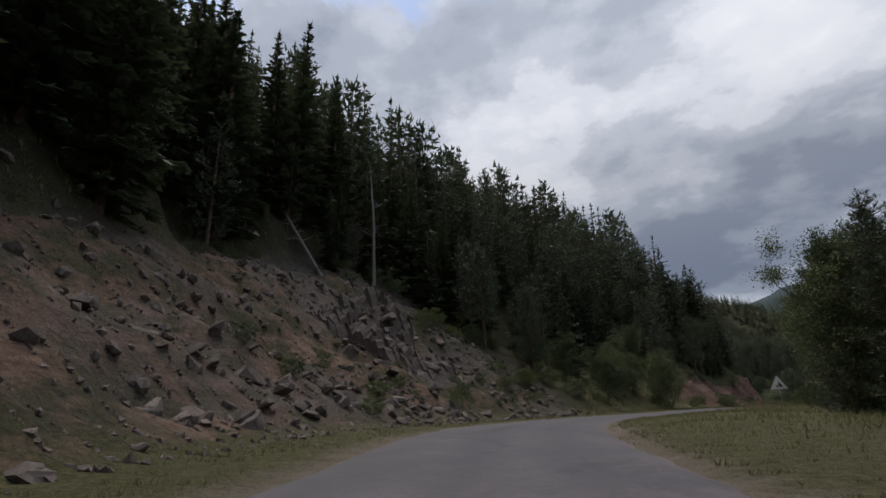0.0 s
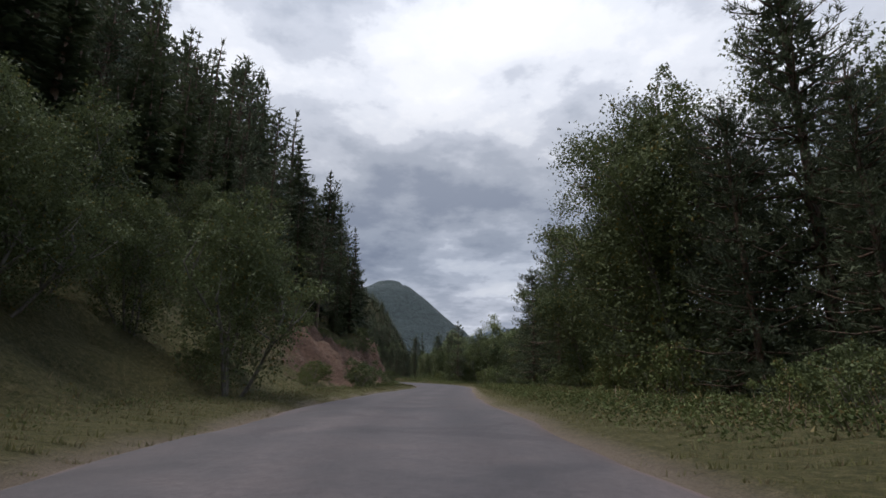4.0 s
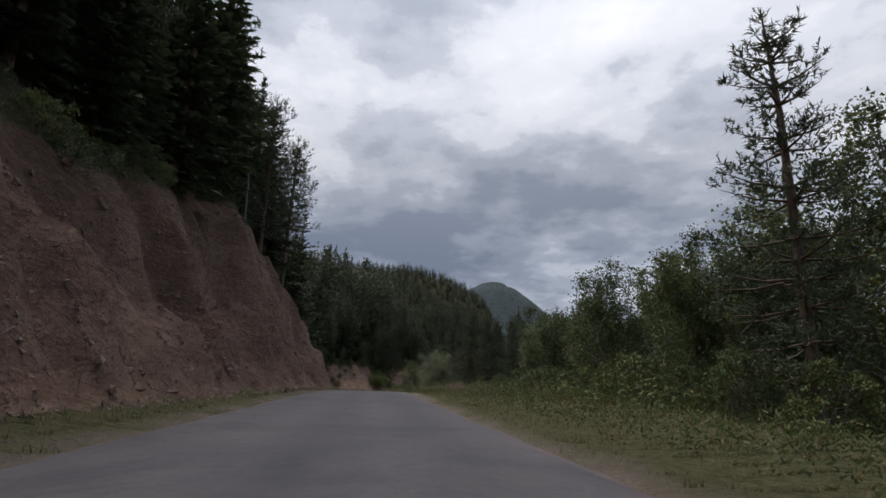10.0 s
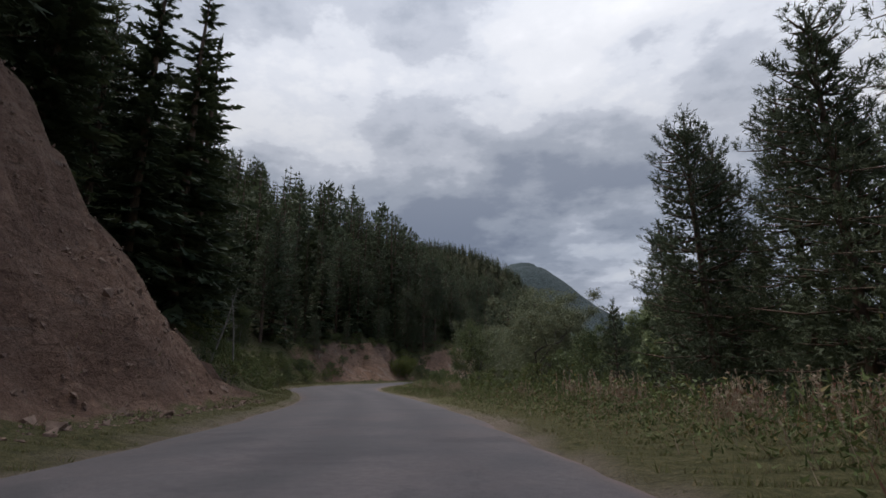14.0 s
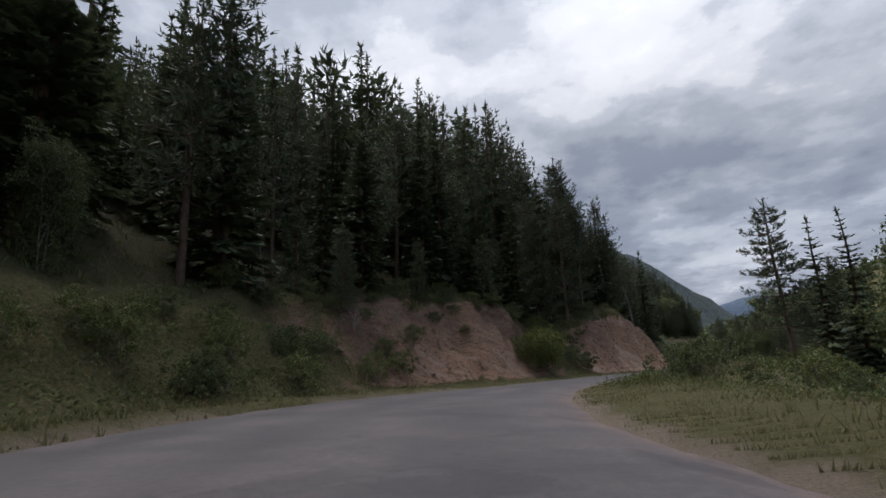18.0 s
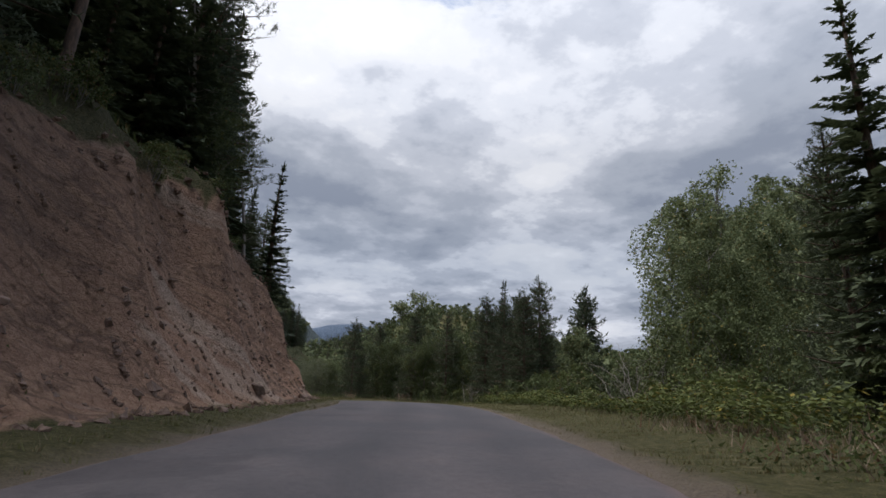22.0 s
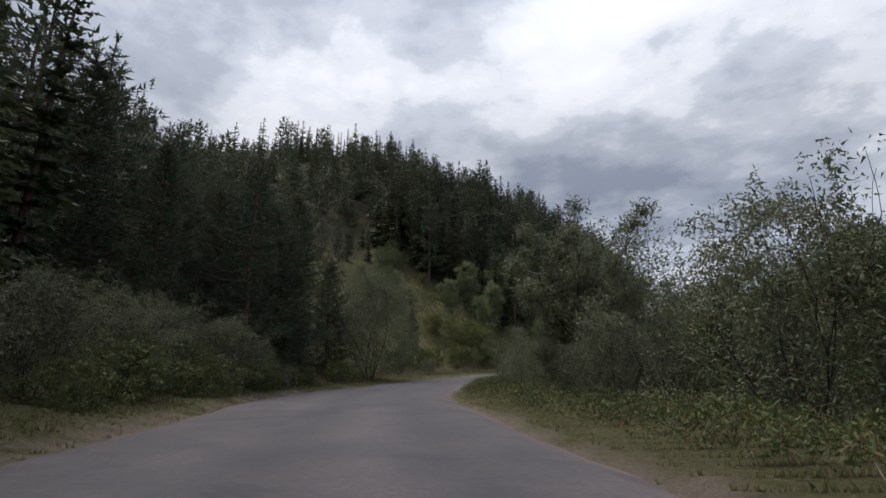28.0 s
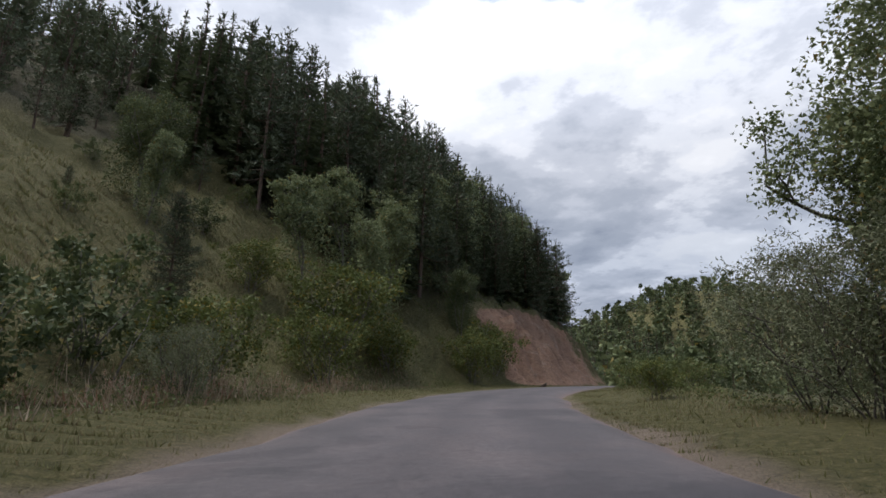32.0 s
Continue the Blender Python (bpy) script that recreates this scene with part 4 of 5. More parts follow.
def mountain(name, label, cx, cy, rx, ry, h, base, seed, mat):
    n = 70
    g = np.linspace(-2.2, 2.2, n)
    U, V = np.meshgrid(g, g)
    r = np.sqrt(U * U + V * V)
    z = base + h * np.exp(-np.abs(r) ** 1.8) + h * .07 * fbm2(U * 2.3, V * 2.3, seed) * (r > .12) + h * .012 * fbm2(U * 14, V * 14, seed + 5, 2)
    v = np.stack([cx + U.ravel() * np.where(U.ravel() > 0, rx * .6, rx), cy + V.ravel() * ry, z.ravel()], 1)
    i = (np.arange(n - 1)[:, None] * n + np.arange(n - 1)[None, :]).ravel()
    f = np.stack([i, i + 1, i + n + 1, i + n], 1)
    tagged(new(name, mesh_np(name, v, f, mat, shade=True)), label, "mountain", kind="structure")


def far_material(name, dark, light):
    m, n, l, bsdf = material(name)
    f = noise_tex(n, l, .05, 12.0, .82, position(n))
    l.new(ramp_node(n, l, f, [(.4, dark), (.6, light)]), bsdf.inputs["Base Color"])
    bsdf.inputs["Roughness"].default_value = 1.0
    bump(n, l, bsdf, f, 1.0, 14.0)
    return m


# distance haze is mixed into these base colours as blue, most on the ridge
M_FAR = far_material("hazy_wooded_slope", (.022, .035, .038), (.052, .074, .074))
M_HAZE_BLUE = far_material("haze_blue_ridge", (.07, .1, .15), (.11, .15, .21))
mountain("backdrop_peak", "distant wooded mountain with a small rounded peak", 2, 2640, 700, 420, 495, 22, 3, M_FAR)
mountain("backdrop_ridge", "far flat-topped mountain ridge beyond the valley, tinted haze blue", 980, 4000, 900, 300, 420, 10, 11, M_HAZE_BLUE)

# ---- woods: the slope above the road, the valley side ----


def arrays(me):
    v = np.empty(len(me.vertices) * 3, np.float32)
    me.vertices.foreach_get("co", v)
    k = len(me.polygons[0].vertices)
    f = np.empty(len(me.polygons) * k, np.int32)
    me.polygons.foreach_get("vertices", f)
    f = f.reshape(-1, k)
    return v.reshape(-1, 3), f if k == 3 else np.concatenate([f[:, :3], f[:, [0, 2, 3]]])


def woods(name, label, bases, spots, cat="forest"):
    """Many far trees as one stuff object: spots are rows of x, y, z, height, turn."""
    V, F, I, o = [], [], [], 0
    rng = np.random.default_rng(len(name))
    for row in spots:
        tr, cr, h0, mi = bases[rng.integers(0, len(bases))]
        f = row[3] / h0
        c, s = math.cos(row[4]) * f, math.sin(row[4]) * f
        w = rng.uniform(.85, 1.2)
        for k, (v, fc) in enumerate((tr, cr)):
            V.append(np.stack([(v[:, 0] * c - v[:, 1] * s) * w + row[0], (v[:, 0] * s + v[:, 1] * c) * w + row[1], v[:, 2] * f + row[2]], 1))
            F.append(fc + o)
            I.append(np.full(len(fc), 0 if k == 0 else mi))
            o += len(v)
    me = mesh_np(name, np.concatenate(V), np.concatenate(F), [M_BARK, M_SPRUCE, M_PINE, M_LEAF, M_POPLAR], np.concatenate(I))
    return tagged(new(name, me), label, cat, kind="stuff")


def base_of(pair, h, mi):
    return arrays(pair[0]), arrays(pair[1]), h, mi


MID_SPRUCE = [base_of(spruce_meshes(20, 210 + i, levels=18, fans=6, sprays=4, spread=(.17, .2, .15, .22)[i]), 20, 1) for i in range(4)]
MID_PINE = [base_of(pine_meshes(18, 220 + i, whorls=9, arms=4, spread=.2, clear=.24, step=1.0, needles=2, nl=1.1, nw=.5, inner=60), 18, 2) for i in range(3)]
FINE_SPRUCE = [base_of(spruce_meshes(20, 260 + i, levels=24, fans=7, sprays=7, spread=(.17, .2, .15)[i], fine=.8), 20, 1) for i in range(3)]
FINE_PINE = [base_of(pine_meshes(18, 265 + i, whorls=11, arms=5, spread=(.18, .2)[i], clear=.2, step=.7, needles=3, nl=.62, nw=.2, inner=160), 18, 2) for i in range(2)]
FAR_SPRUCE = [base_of(spruce_meshes(20, 230 + i, levels=12, fans=5, sprays=2, spread=.24, fine=1.3), 20, 1) for i in range(3)]
FAR_LEAF = [base_of(broad_meshes(11, 250 + i, "far_alder", M_LEAF, width=.8, leaves=190, leaf=1.5, clear=.1, fill=.1, forks=0, body=.8), 11, 3 + i % 2) for i in range(3)]
MID_LEAF = [base_of(broad_meshes(11, 240 + i, "far_alder", M_LEAF, width=.75, leaves=620, leaf=.85, clear=.1, fill=.1, forks=1), 11, 3 + i % 2) for i in range(4)]
FINE_LEAF = [base_of(broad_meshes(11, 245 + i, "far_alder", M_LEAF, width=.75, leaves=1500, leaf=.48, clear=.1, fill=.1, forks=1), 11, 3 + i % 2) for i in range(3)]

rng = np.random.default_rng(5)


def scatter(s0, s1, d0, d1, gap):
    """Jittered spots in a strip along the road: station, distance to the right."""
    out = []
    n = int((s1 - s0) * 15 / gap)
    m = max(1, int(abs(d1 - d0) / gap))
    for i in range(n):
        for j in range(m):
            out.append((s0 + (i + rng.uniform(0, 1)) * gap / 15, d0 + (d1 - d0) * (j + rng.uniform(0, 1)) / m))
    return np.array(out)


def spots(sd, lo, hi):
    xy = at_road(sd[:, 0], sd[:, 1])
    z = height_at(xy[:, 0], xy[:, 1])
    return np.stack([xy[:, 0], xy[:, 1], z - .3, lo + (hi - lo) * rng.random(len(z)) ** 1.5, rng.uniform(0, 6.28, len(z))], 1)


def meadow(s, a):
    return (s > 31.9) & (s < 34.9) & (a < 46 - 10 * np.abs(s - 33.4))


def hill_wood(s0, s1):
    sd = scatter(s0, s1, -6, -170, 4.2)
    foot, hb, wb, *_ = bank(sd[:, 0])
    a = -sd[:, 1]
    lim = foot + wb
    ok = ~meadow(sd[:, 0], a)
    return sd[(a > lim + 12) & ok], sd[(a > lim + .5) & (a <= lim + 12) & ok]


deep, front = hill_wood(-3.5, 41)
a = -deep[:, 1]
woods("hillside_wood", "dense dark spruce and pine forest on the steep hillside", MID_SPRUCE + MID_PINE[:1], spots(deep[(a >= 34) & (a < 55) & (deep[:, 0] < 31.5)], 14, 28))
woods("edge_wood", "dark spruces and pines behind the forest edge", FINE_SPRUCE + FINE_PINE[:1], spots(deep[(a < 34) & (deep[:, 0] < 31.5)], 14, 28))
woods("slope_wood", "mixed pine, spruce and poplar wood above the meadow", FINE_SPRUCE[:1] + FINE_PINE, spots(deep[(a < 55) & (deep[:, 0] >= 31.5) & (deep[:, 0] < 34.6)], 6.5, 11))
woods("upper_slope_wood", "dense pine and spruce wood above the red cutting", FINE_SPRUCE + FINE_PINE, spots(deep[(a < 55) & (deep[:, 0] >= 34.6)], 17, 25))
woods("upper_forest", "distant dark spruce forest on the upper slope", FAR_SPRUCE, spots(deep[(a >= 55) & (deep[:, 0] < 26) & (rng.random(len(a)) < .5)], 14, 23))
woods("pine_forest", "distant green pine and spruce forest on the upper slope", MID_SPRUCE + MID_PINE[:1], spots(deep[(a >= 55) & (a < 125) & (deep[:, 0] >= 26) & (rng.random(len(a)) < .75)], 10, 19))

# front rows above the cutting: trees of their own
count = 0
for s, d in front[rng.permutation(len(front))]:
    if count >= 295 or s < 0.3 or s > 40.5 or 26.4 < s < 31.4:
        continue
    k = rng.random()
    late = s > 34
    k = k * (.7 if s < 6 else 1)
    key = "spruce%d" % rng.integers(0, 5) if k < (.66 if not late else .36) else ("pine%d" % (rng.integers(0, 5) if -d < 17 else rng.integers(5, 8)) if k < (.94 if not late else .82) else ("alder%d" % rng.integers(0, 4) if not late else "poplar%d" % rng.integers(0, 3)))
    h = (rng.uniform(18, 27) if 9.5 < s < 20 else rng.uniform(21, 30) if s < 3 else rng.uniform(13, 19) if s < 5.5 else rng.uniform(10, 16) if s < 9 else rng.uniform(13, 21)) if stem(key) != "alder" else rng.uniform(6, 10)
    plant(key, s, d, h, rng.uniform(0, 360), rng.normal(0, 1.5), rng.uniform(.85, 1.2), .3)
    count += 1

# valley side
right = scatter(-3, 41, 42, 110, 5.5)
right = right[~((right[:, 0] > 9.6) & (right[:, 0] < 11.0))]
woods("valley_wood", "mixed leafy and conifer woodland across the valley", MID_LEAF + FAR_SPRUCE[:2], spots(right[right[:, 0] < 31], 8, 15))
woods("hillfoot_wood", "fine-leaved mixed woodland at the foot of the far hill", FINE_LEAF + MID_SPRUCE[:2], spots(right[right[:, 0] >= 31], 7, 12))


def block(x0, x1, y0, y1, gap, lo, hi):
    """Jittered tree spots over a block of the plan, clear of the road's own strips."""
    gx, gy = np.meshgrid(np.arange(x0, x1, gap), np.arange(y0, y1, gap))
    x, y = gx.ravel() + rng.uniform(-.5, .5, gx.size) * gap, gy.ravel() + rng.uniform(-.5, .5, gx.size) * gap
    st, d, _ = to_road(x, y)
    top_field = (((x - 255) / 45) ** 2 + ((y - 772) / 30) ** 2 < 1) | (((x - 110) / 50) ** 2 + ((y - 160) / 40) ** 2 < 1)
    ok = ((d > 110) | (d < -165) | ((st > 41) & (np.abs(d) > 9)) | (st > 44)) & ~top_field
    x, y = x[ok], y[ok]
    return np.stack([x, y, height_at(x, y) - .3, rng.uniform(lo, hi, len(x)), rng.uniform(0, 6.28, len(x))], 1)


woods("far_valley_wood", "distant mixed woodland on the far valley side", FAR_LEAF + FAR_SPRUCE[:1], block(16, 430, -40, 900, 9.8, 8, 15))
woods("ridge_forest", "distant conifer forest on the ridge ahead", FAR_SPRUCE, block(-400, 120, 640, 930, 6.8, 12, 19))


def lighter(key, d):
    """Trees behind the front ones carry fewer, larger sprays."""
    if abs(d) < 17:
        return key
    if stem(key) == "alder":
        return "alder%d" % (4 + int(key[-1]) % 4)
    if stem(key) in ("youngpine", "pine"):
        return stem(key) + "%d" % ((3 if stem(key) == "youngpine" else 5) + int(key[-1]) % 3)
    return key


def row(s0, s1, d0, d1, gap, kinds, lo, hi):
    for s, d in scatter(s0, s1, d0, d1, gap):
        plant(lighter(kinds[rng.integers(0, len(kinds))], d), s, d, rng.uniform(lo, hi), rng.uniform(0, 360), rng.normal(0, 2), rng.uniform(.85, 1.2), .1)


TALL = ["talder0", "talder1"]
ALDERS = ["alder0", "alder1", "alder2", "alder3"]
SHRUBS = ["shrub0", "shrub1", "shrub2", "shrub3"]
PINES = ["youngpine0", "youngpine1", "youngpine2"]
# the dense wall of trees beyond the sign
row(2.6, 5.0, 15.5, 26, 5.5, PINES + TALL, 11, 16)
row(4.8, 6.6, 12, 24, 4.8, PINES + TALL + ["pine1"], 12, 18)
row(4.4, 7.2, 9.5, 12, 3.2, SHRUBS, 1.6, 3.2)
row(7.2, 8.2, 15, 28, 4.8, PINES + TALL, 8.5, 11.5)
row(8.0, 10.0, 15, 32, 5.0, ALDERS, 7.5, 10)
row(7.6, 10.0, 10, 13, 3.6, SHRUBS, 1.8, 3.4)
row(10.0, 11.6, 22, 34, 6.0, ALDERS, 6, 9)
row(11.8, 14.2, 13, 32, 5.5, ALDERS + ["poplar1"], 7, 10.5)
row(10.6, 14.0, 10, 12.5, 3.6, SHRUBS, 1.5, 2.6)
row(14.1, 15.3, 16, 34, 4.6, PINES, 9, 11.5)
row(15.6, 16.6, 17, 34, 5.0, PINES + ["alder1"], 7, 9)
row(15.6, 18.4, 8.5, 13, 3.6, SHRUBS, 1.2, 2.6)
row(18.5, 22.5, 20, 40, 6.5, ALDERS + ["poplar0"], 7, 11)
row(19.0, 20.4, 13, 18, 4.5, SHRUBS, .8, 1.5)
row(20.4, 22.5, 12, 18, 4.5, SHRUBS, 1.3, 2.6)
row(23.0, 27.2, 17, 36, 5.2, ALDERS + ["youngpine2", "poplar2", "youngpine0"], 6.5, 10.5)
row(22.8, 26.6, 12, 15, 4, SHRUBS, 2, 3.5)
row(26.4, 28.4, 15, 26, 5.0, PINES + ALDERS, 9, 13)
row(28.6, 31.5, 15, 34, 5.5, ALDERS + ["youngpine1", "willow2"], 7, 10)
row(29.2, 32.6, 7.5, 11, 3.4, ["willow1", "willow0", "willow2"], 2.4, 4.4)
row(32.8, 36, 22, 36, 6.0, ALDERS + ["willow1"], 6, 10)
row(34.0, 37, 7, 11, 4.0, SHRUBS + ["hazel0"], 1.5, 3)
# pines close to the road on the hill side
row(28.4, 30.6, -8.6, -10, 3.0, ["willow1", "alder1", "youngpine0", "willow0"], 2.6, 4.4)
row(26.5, 29.6, -9.5, -24, 4.6, ["pine1", "pine3", "youngpine1", "spruce4", "spruce1"], 13, 20)
row(29.6, 31.9, -9.0, -24, 4.4, ["pine1", "pine3", "youngpine1", "youngpine0"], 12, 17)
row(29.0, 31.4, -7.6, -9.5, 3.2, SHRUBS, 1.2, 2.4)
row(4.0, 5.8, -9, -14, 4.0, ALDERS, 6, 9)
row(3.2, 4.9, -14, -25, 4.4, ["pine1", "spruce1", "pine3", "spruce4"], 9, 14)
row(17.0, 19.6, -11, -16, 3.6, SHRUBS, 1.6, 3.2)
# shrubs on and along the banks
row(1.1, 3.2, -7, -13, 2.6, SHRUBS, .45, 1.0)
row(1.0, 3.3, -25.5, -30, 2.8, SHRUBS, 1.0, 2.2)
row(0.9, 3.3, -26.5, -32, 3.4, ["spruce1", "spruce4", "pine1", "spruce3"], 9, 16)
row(2.8, 6.8, -9, -24, 4.0, SHRUBS + ["hazel1"], 1.0, 2.4)
row(16.3, 19.4, -8.5, -15, 3.6, SHRUBS, 1.0, 2.2)
row(19.2, 21.7, -10.5, -16, 2.1, SHRUBS, 0.9, 2.2)
row(21.7, 22.5, -7, -11, 2.4, ["shrub0", "hazel1", "shrub2"], 1.4, 3)
row(27.1, 27.6, -8, -12, 3.2, SHRUBS, 1.0, 2.0)
row(25.3, 26.4, 15, 23, 3.6, PINES, 12, 15)
row(31.4, 35.2, -12, -40, 8.5, ["shrub0", "hazel0", "youngpine1", "shrub1"], 1.2, 3.4)

def grove(trees):
    """Single trees: kind, station, distance to the right, height."""
    for key, s, d, h in trees:
        plant(key, s, d, h, rng.uniform(0, 360), 0, 1.08 if key == "bigwillow0" else 1.0)


# the bends below the rockfall
grove([("youngpine0", 3.0, 18, 16), ("youngpine2", 3.3, 15, 14), ("talder1", 3.5, 17.5, 16), ("talder0", 3.9, 15.5, 15), ("youngpine1", 4.1, 13.5, 12), ("youngpine0", 5.3, 15.4, 21),
       ("alder1", 5.3, -8, 9), ("talder1", 5.6, 11.8, 18), ("alder2", 5.6, -10, 8), ("pine1", 5.8, 11.5, 18), ("talder0", 5.95, 12.2, 18), ("talder1", 6.35, 13, 16),
       ("talder0", 6.65, 10.5, 14.5), ("youngpine1", 6.7, -14, 3.2)])
# the wall of trees, first straight
grove([("talder1", 6.95, 13.8, 15), ("youngpine1", 7.62, 8.9, 13.5), ("youngpine0", 7.8, 11.0, 13.5), ("shrub0", 7.05, -8.2, 2.6), ("shrub2", 7.2, -8.4, 2.2), ("pine3", 7.3, 10.8, 17), ("youngpine2", 7.5, 11.4, 13), ("pine1", 7.5, 14.5, 17),
       ("youngpine2", 7.55, 15.5, 13), ("youngpine0", 7.8, 11.6, 11), ("youngpine0", 7.85, 15, 11), ("talder0", 7.9, 18, 11), ("shrub2", 7.9, -7.5, 1.8), ("youngpine1", 7.95, 13.4, 11),
       ("youngpine1", 8.1, 14.4, 9), ("alder1", 8.1, 11.5, 10.5), ("alder3", 8.6, 19, 10), ("alder3", 9.15, 14.2, 9), ("talder1", 9.2, 22, 13)])
# alders round the field gap
grove([("alder1", 9.4, 13.8, 8.2), ("talder0", 9.5, 19.5, 12.5), ("alder0", 9.6, 12.4, 8.2), ("alder0", 9.7, 17, 10), ("alder2", 9.75, 14.2, 8.6), ("alder2", 10.0, 18, 10),
       ("lonepine1", 10.85, 11.5, 13.4), ("alder3", 10.9, 23, 11.5), ("alder1", 11.0, 18, 13.5), ("alder3", 11.1, 13.8, 8), ("alder2", 11.2, 17, 9.5), ("alder0", 11.3, 12.5, 7),
       ("alder1", 11.5, 15.5, 8), ("poplar1", 12.2, 20, 12), ("alder2", 12.35, 15, 7.5), ("poplar0", 12.5, 31, 21)])
# pines before the long bend
grove([("pine3", 13.8, -15.5, 21), ("poplar1", 14.0, 17, 10), ("youngpine1", 14.25, 12.5, 10.5), ("youngpine2", 14.55, 11.2, 11.5), ("youngpine2", 14.6, 15, 11.5), ("youngpine0", 14.85, 12.6, 13.2),
       ("youngpine2", 14.95, 15.2, 11.5), ("youngpine2", 15.1, 14.6, 13), ("pine2", 15.2, 46, 22), ("pine2", 15.2, -16, 27), ("youngpine1", 15.3, 13.0, 13.4), ("youngpine0", 15.4, 15, 13),
       ("spruce1", 15.6, 42, 22), ("spruce1", 16.4, -16, 25), ("willow3", 16.5, 12.4, 9.2)])
# the outer side of the long bend
grove([("spruce4", 16.8, -14.6, 30), ("alder1", 17.2, 10.5, 7), ("spruce2", 17.2, -14.8, 29), ("spruce1", 17.45, -16, 28), ("spruce0", 17.5, -19, 25), ("spruce3", 17.65, -18, 29), ("spruce1", 18.0, -17, 27),
       ("willow0", 17.8, 16, 9), ("pine2", 18.0, 40, 25), ("spruce0", 18.2, 56, 27), ("spruce0", 18.3, 44, 26), ("pine2", 18.4, 52, 27), ("pine2", 18.6, 60, 28)])
# between the two cuttings
grove([("youngpine1", 20.3, -14.5, 7), ("shrub0", 20.4, 8.5, 2.2), ("shrub2", 20.5, 10.0, 2.6), ("spruce4", 20.6, -16.5, 18), ("youngpine0", 20.9, -13.6, 6), ("spruce2", 21.1, -15.5, 20),
       ("spruce0", 21.3, -16, 20), ("hazel1", 21.85, -8.6, 2.6), ("hazel2", 21.6, -7.8, 4.2), ("hazel0", 21.72, -7.2, 3.4), ("hazel0", 22.05, -8.8, 2.2), ("lonepine0", 22.45, 12.9, 17), ("spruce3", 22.7, 18, 16.5), ("spruce1", 23.1, 15, 17), ("youngpine0", 23.3, 16, 13), ("pine4", 22.9, -13.4, 22), ("pine1", 23.8, -12.8, 19), ("spruce4", 24.1, -13.6, 17),
       ("poplar1", 24.4, 33, 20), ("talder0", 24.6, 26, 16)])
# beyond the pale cutting
grove([("poplar3", 25.0, 38, 26), ("poplar3", 25.2, 46, 33), ("youngpine1", 25.35, 13.4, 12), ("youngpine2", 25.6, 13, 12), ("spruce4", 25.8, -11, 9), ("poplar3", 25.9, 47, 38),
       ("youngpine0", 26.0, 14, 13.6), ("poplar3", 26.1, 54, 36), ("pine3", 26.3, -13, 13), ("spruce0", 26.5, 22, 19), ("pine1", 26.6, 14, 13), ("spruce2", 26.7, 25, 20),
       ("alder0", 26.9, 13.5, 9.6), ("youngpine1", 27.1, 13.2, 13.5), ("pine1", 27.1, -14, 18), ("pine3", 27.6, -9.2, 16), ("youngpine0", 27.9, 14.5, 13.4), ("pine1", 28.0, -9.8, 15)])
# the pine wood
grove([("youngpine1", 28.2, 12.5, 14), ("poplar2", 28.2, 28, 23), ("willow0", 28.1, -7.4, 5.6), ("willow0", 29.0, 11.5, 7.6), ("willow3", 29.9, 12.2, 10.5), ("youngpine2", 29.95, 9.2, 9),
       ("pine1", 30.2, -9.2, 15), ("willow2", 30.4, 7.6, 4.4), ("pine3", 30.6, -12, 18), ("pine3", 30.9, -10.5, 17), ("pine1", 31.2, -11.8, 16)])
# the meadow
grove([("youngpine0", 31.6, 11.2, 8.8), ("bigwillow0", 31.84, -8.0, 12.8), ("alder1", 31.9, 10.5, 6.6), ("alder3", 32.2, 11.5, 7), ("willow0", 32.6, 10, 5), ("shrub2", 32.7, -11, 3.2),
       ("alder0", 32.75, 10.4, 7.6), ("willow1", 32.8, 9.0, 4.4), ("poplar3", 32.72, 11.4, 12.5), ("willow1", 33.05, 9.6, 5.2), ("shrub0", 33.0, -12, 4), ("willow1", 33.0, -8.5, 2.6), ("poplar2", 33.2, -44, 10),
       ("hazel2", 33.2, -10.5, 4), ("hazel1", 33.4, 6.6, 1.6), ("youngpine2", 33.5, -16, 7)])
# below the last cutting
grove([("poplar0", 33.6, -47, 9), ("hazel2", 33.9, -10.5, 4.5), ("poplar1", 33.9, -26, 8), ("alder0", 34.0, -30, 11), ("hazel1", 34.0, -18, 4), ("hazel0", 34.2, -13, 7),
       ("alder0", 34.3, -36, 9), ("poplar2", 34.3, -18, 11), ("hazel0", 34.4, -10.5, 4.5), ("poplar1", 34.5, -13, 10), ("poplar2", 34.8, -15, 12), ("poplar2", 34.9, -21, 13),
       ("hazel2", 35.2, -8.8, 5), ("hazel0", 35.6, -9.2, 6), ("alder2", 35.5, -12, 8), ("poplar1", 35.1, -17, 13), ("poplar1", 35.6, -18, 13), ("poplar2", 36.2, -17, 13)])


# conifers crowding the lip of the cuttings
for s0, s1, lo, hi in ((6.2, 8.6, 4, 8), (8.6, 16.2, 7, 15), (20.2, 25.6, 6, 12), (35.2, 40, 6, 13)):
    s = s0
    while s < s1:
        f, hb, wb, *_ = (float(q[0]) for q in bank(np.array([s])))
        key = ("spruce%d" % rng.integers(0, 5)) if rng.random() < .7 else "youngpine%d" % rng.integers(3, 6)
        plant(key, s, -(f + wb + rng.uniform(.9, 3.8)), rng.uniform(lo, hi), rng.uniform(0, 360), rng.normal(0, 3), rng.uniform(.9, 1.3), .3)
        s += rng.uniform(.12, .34)

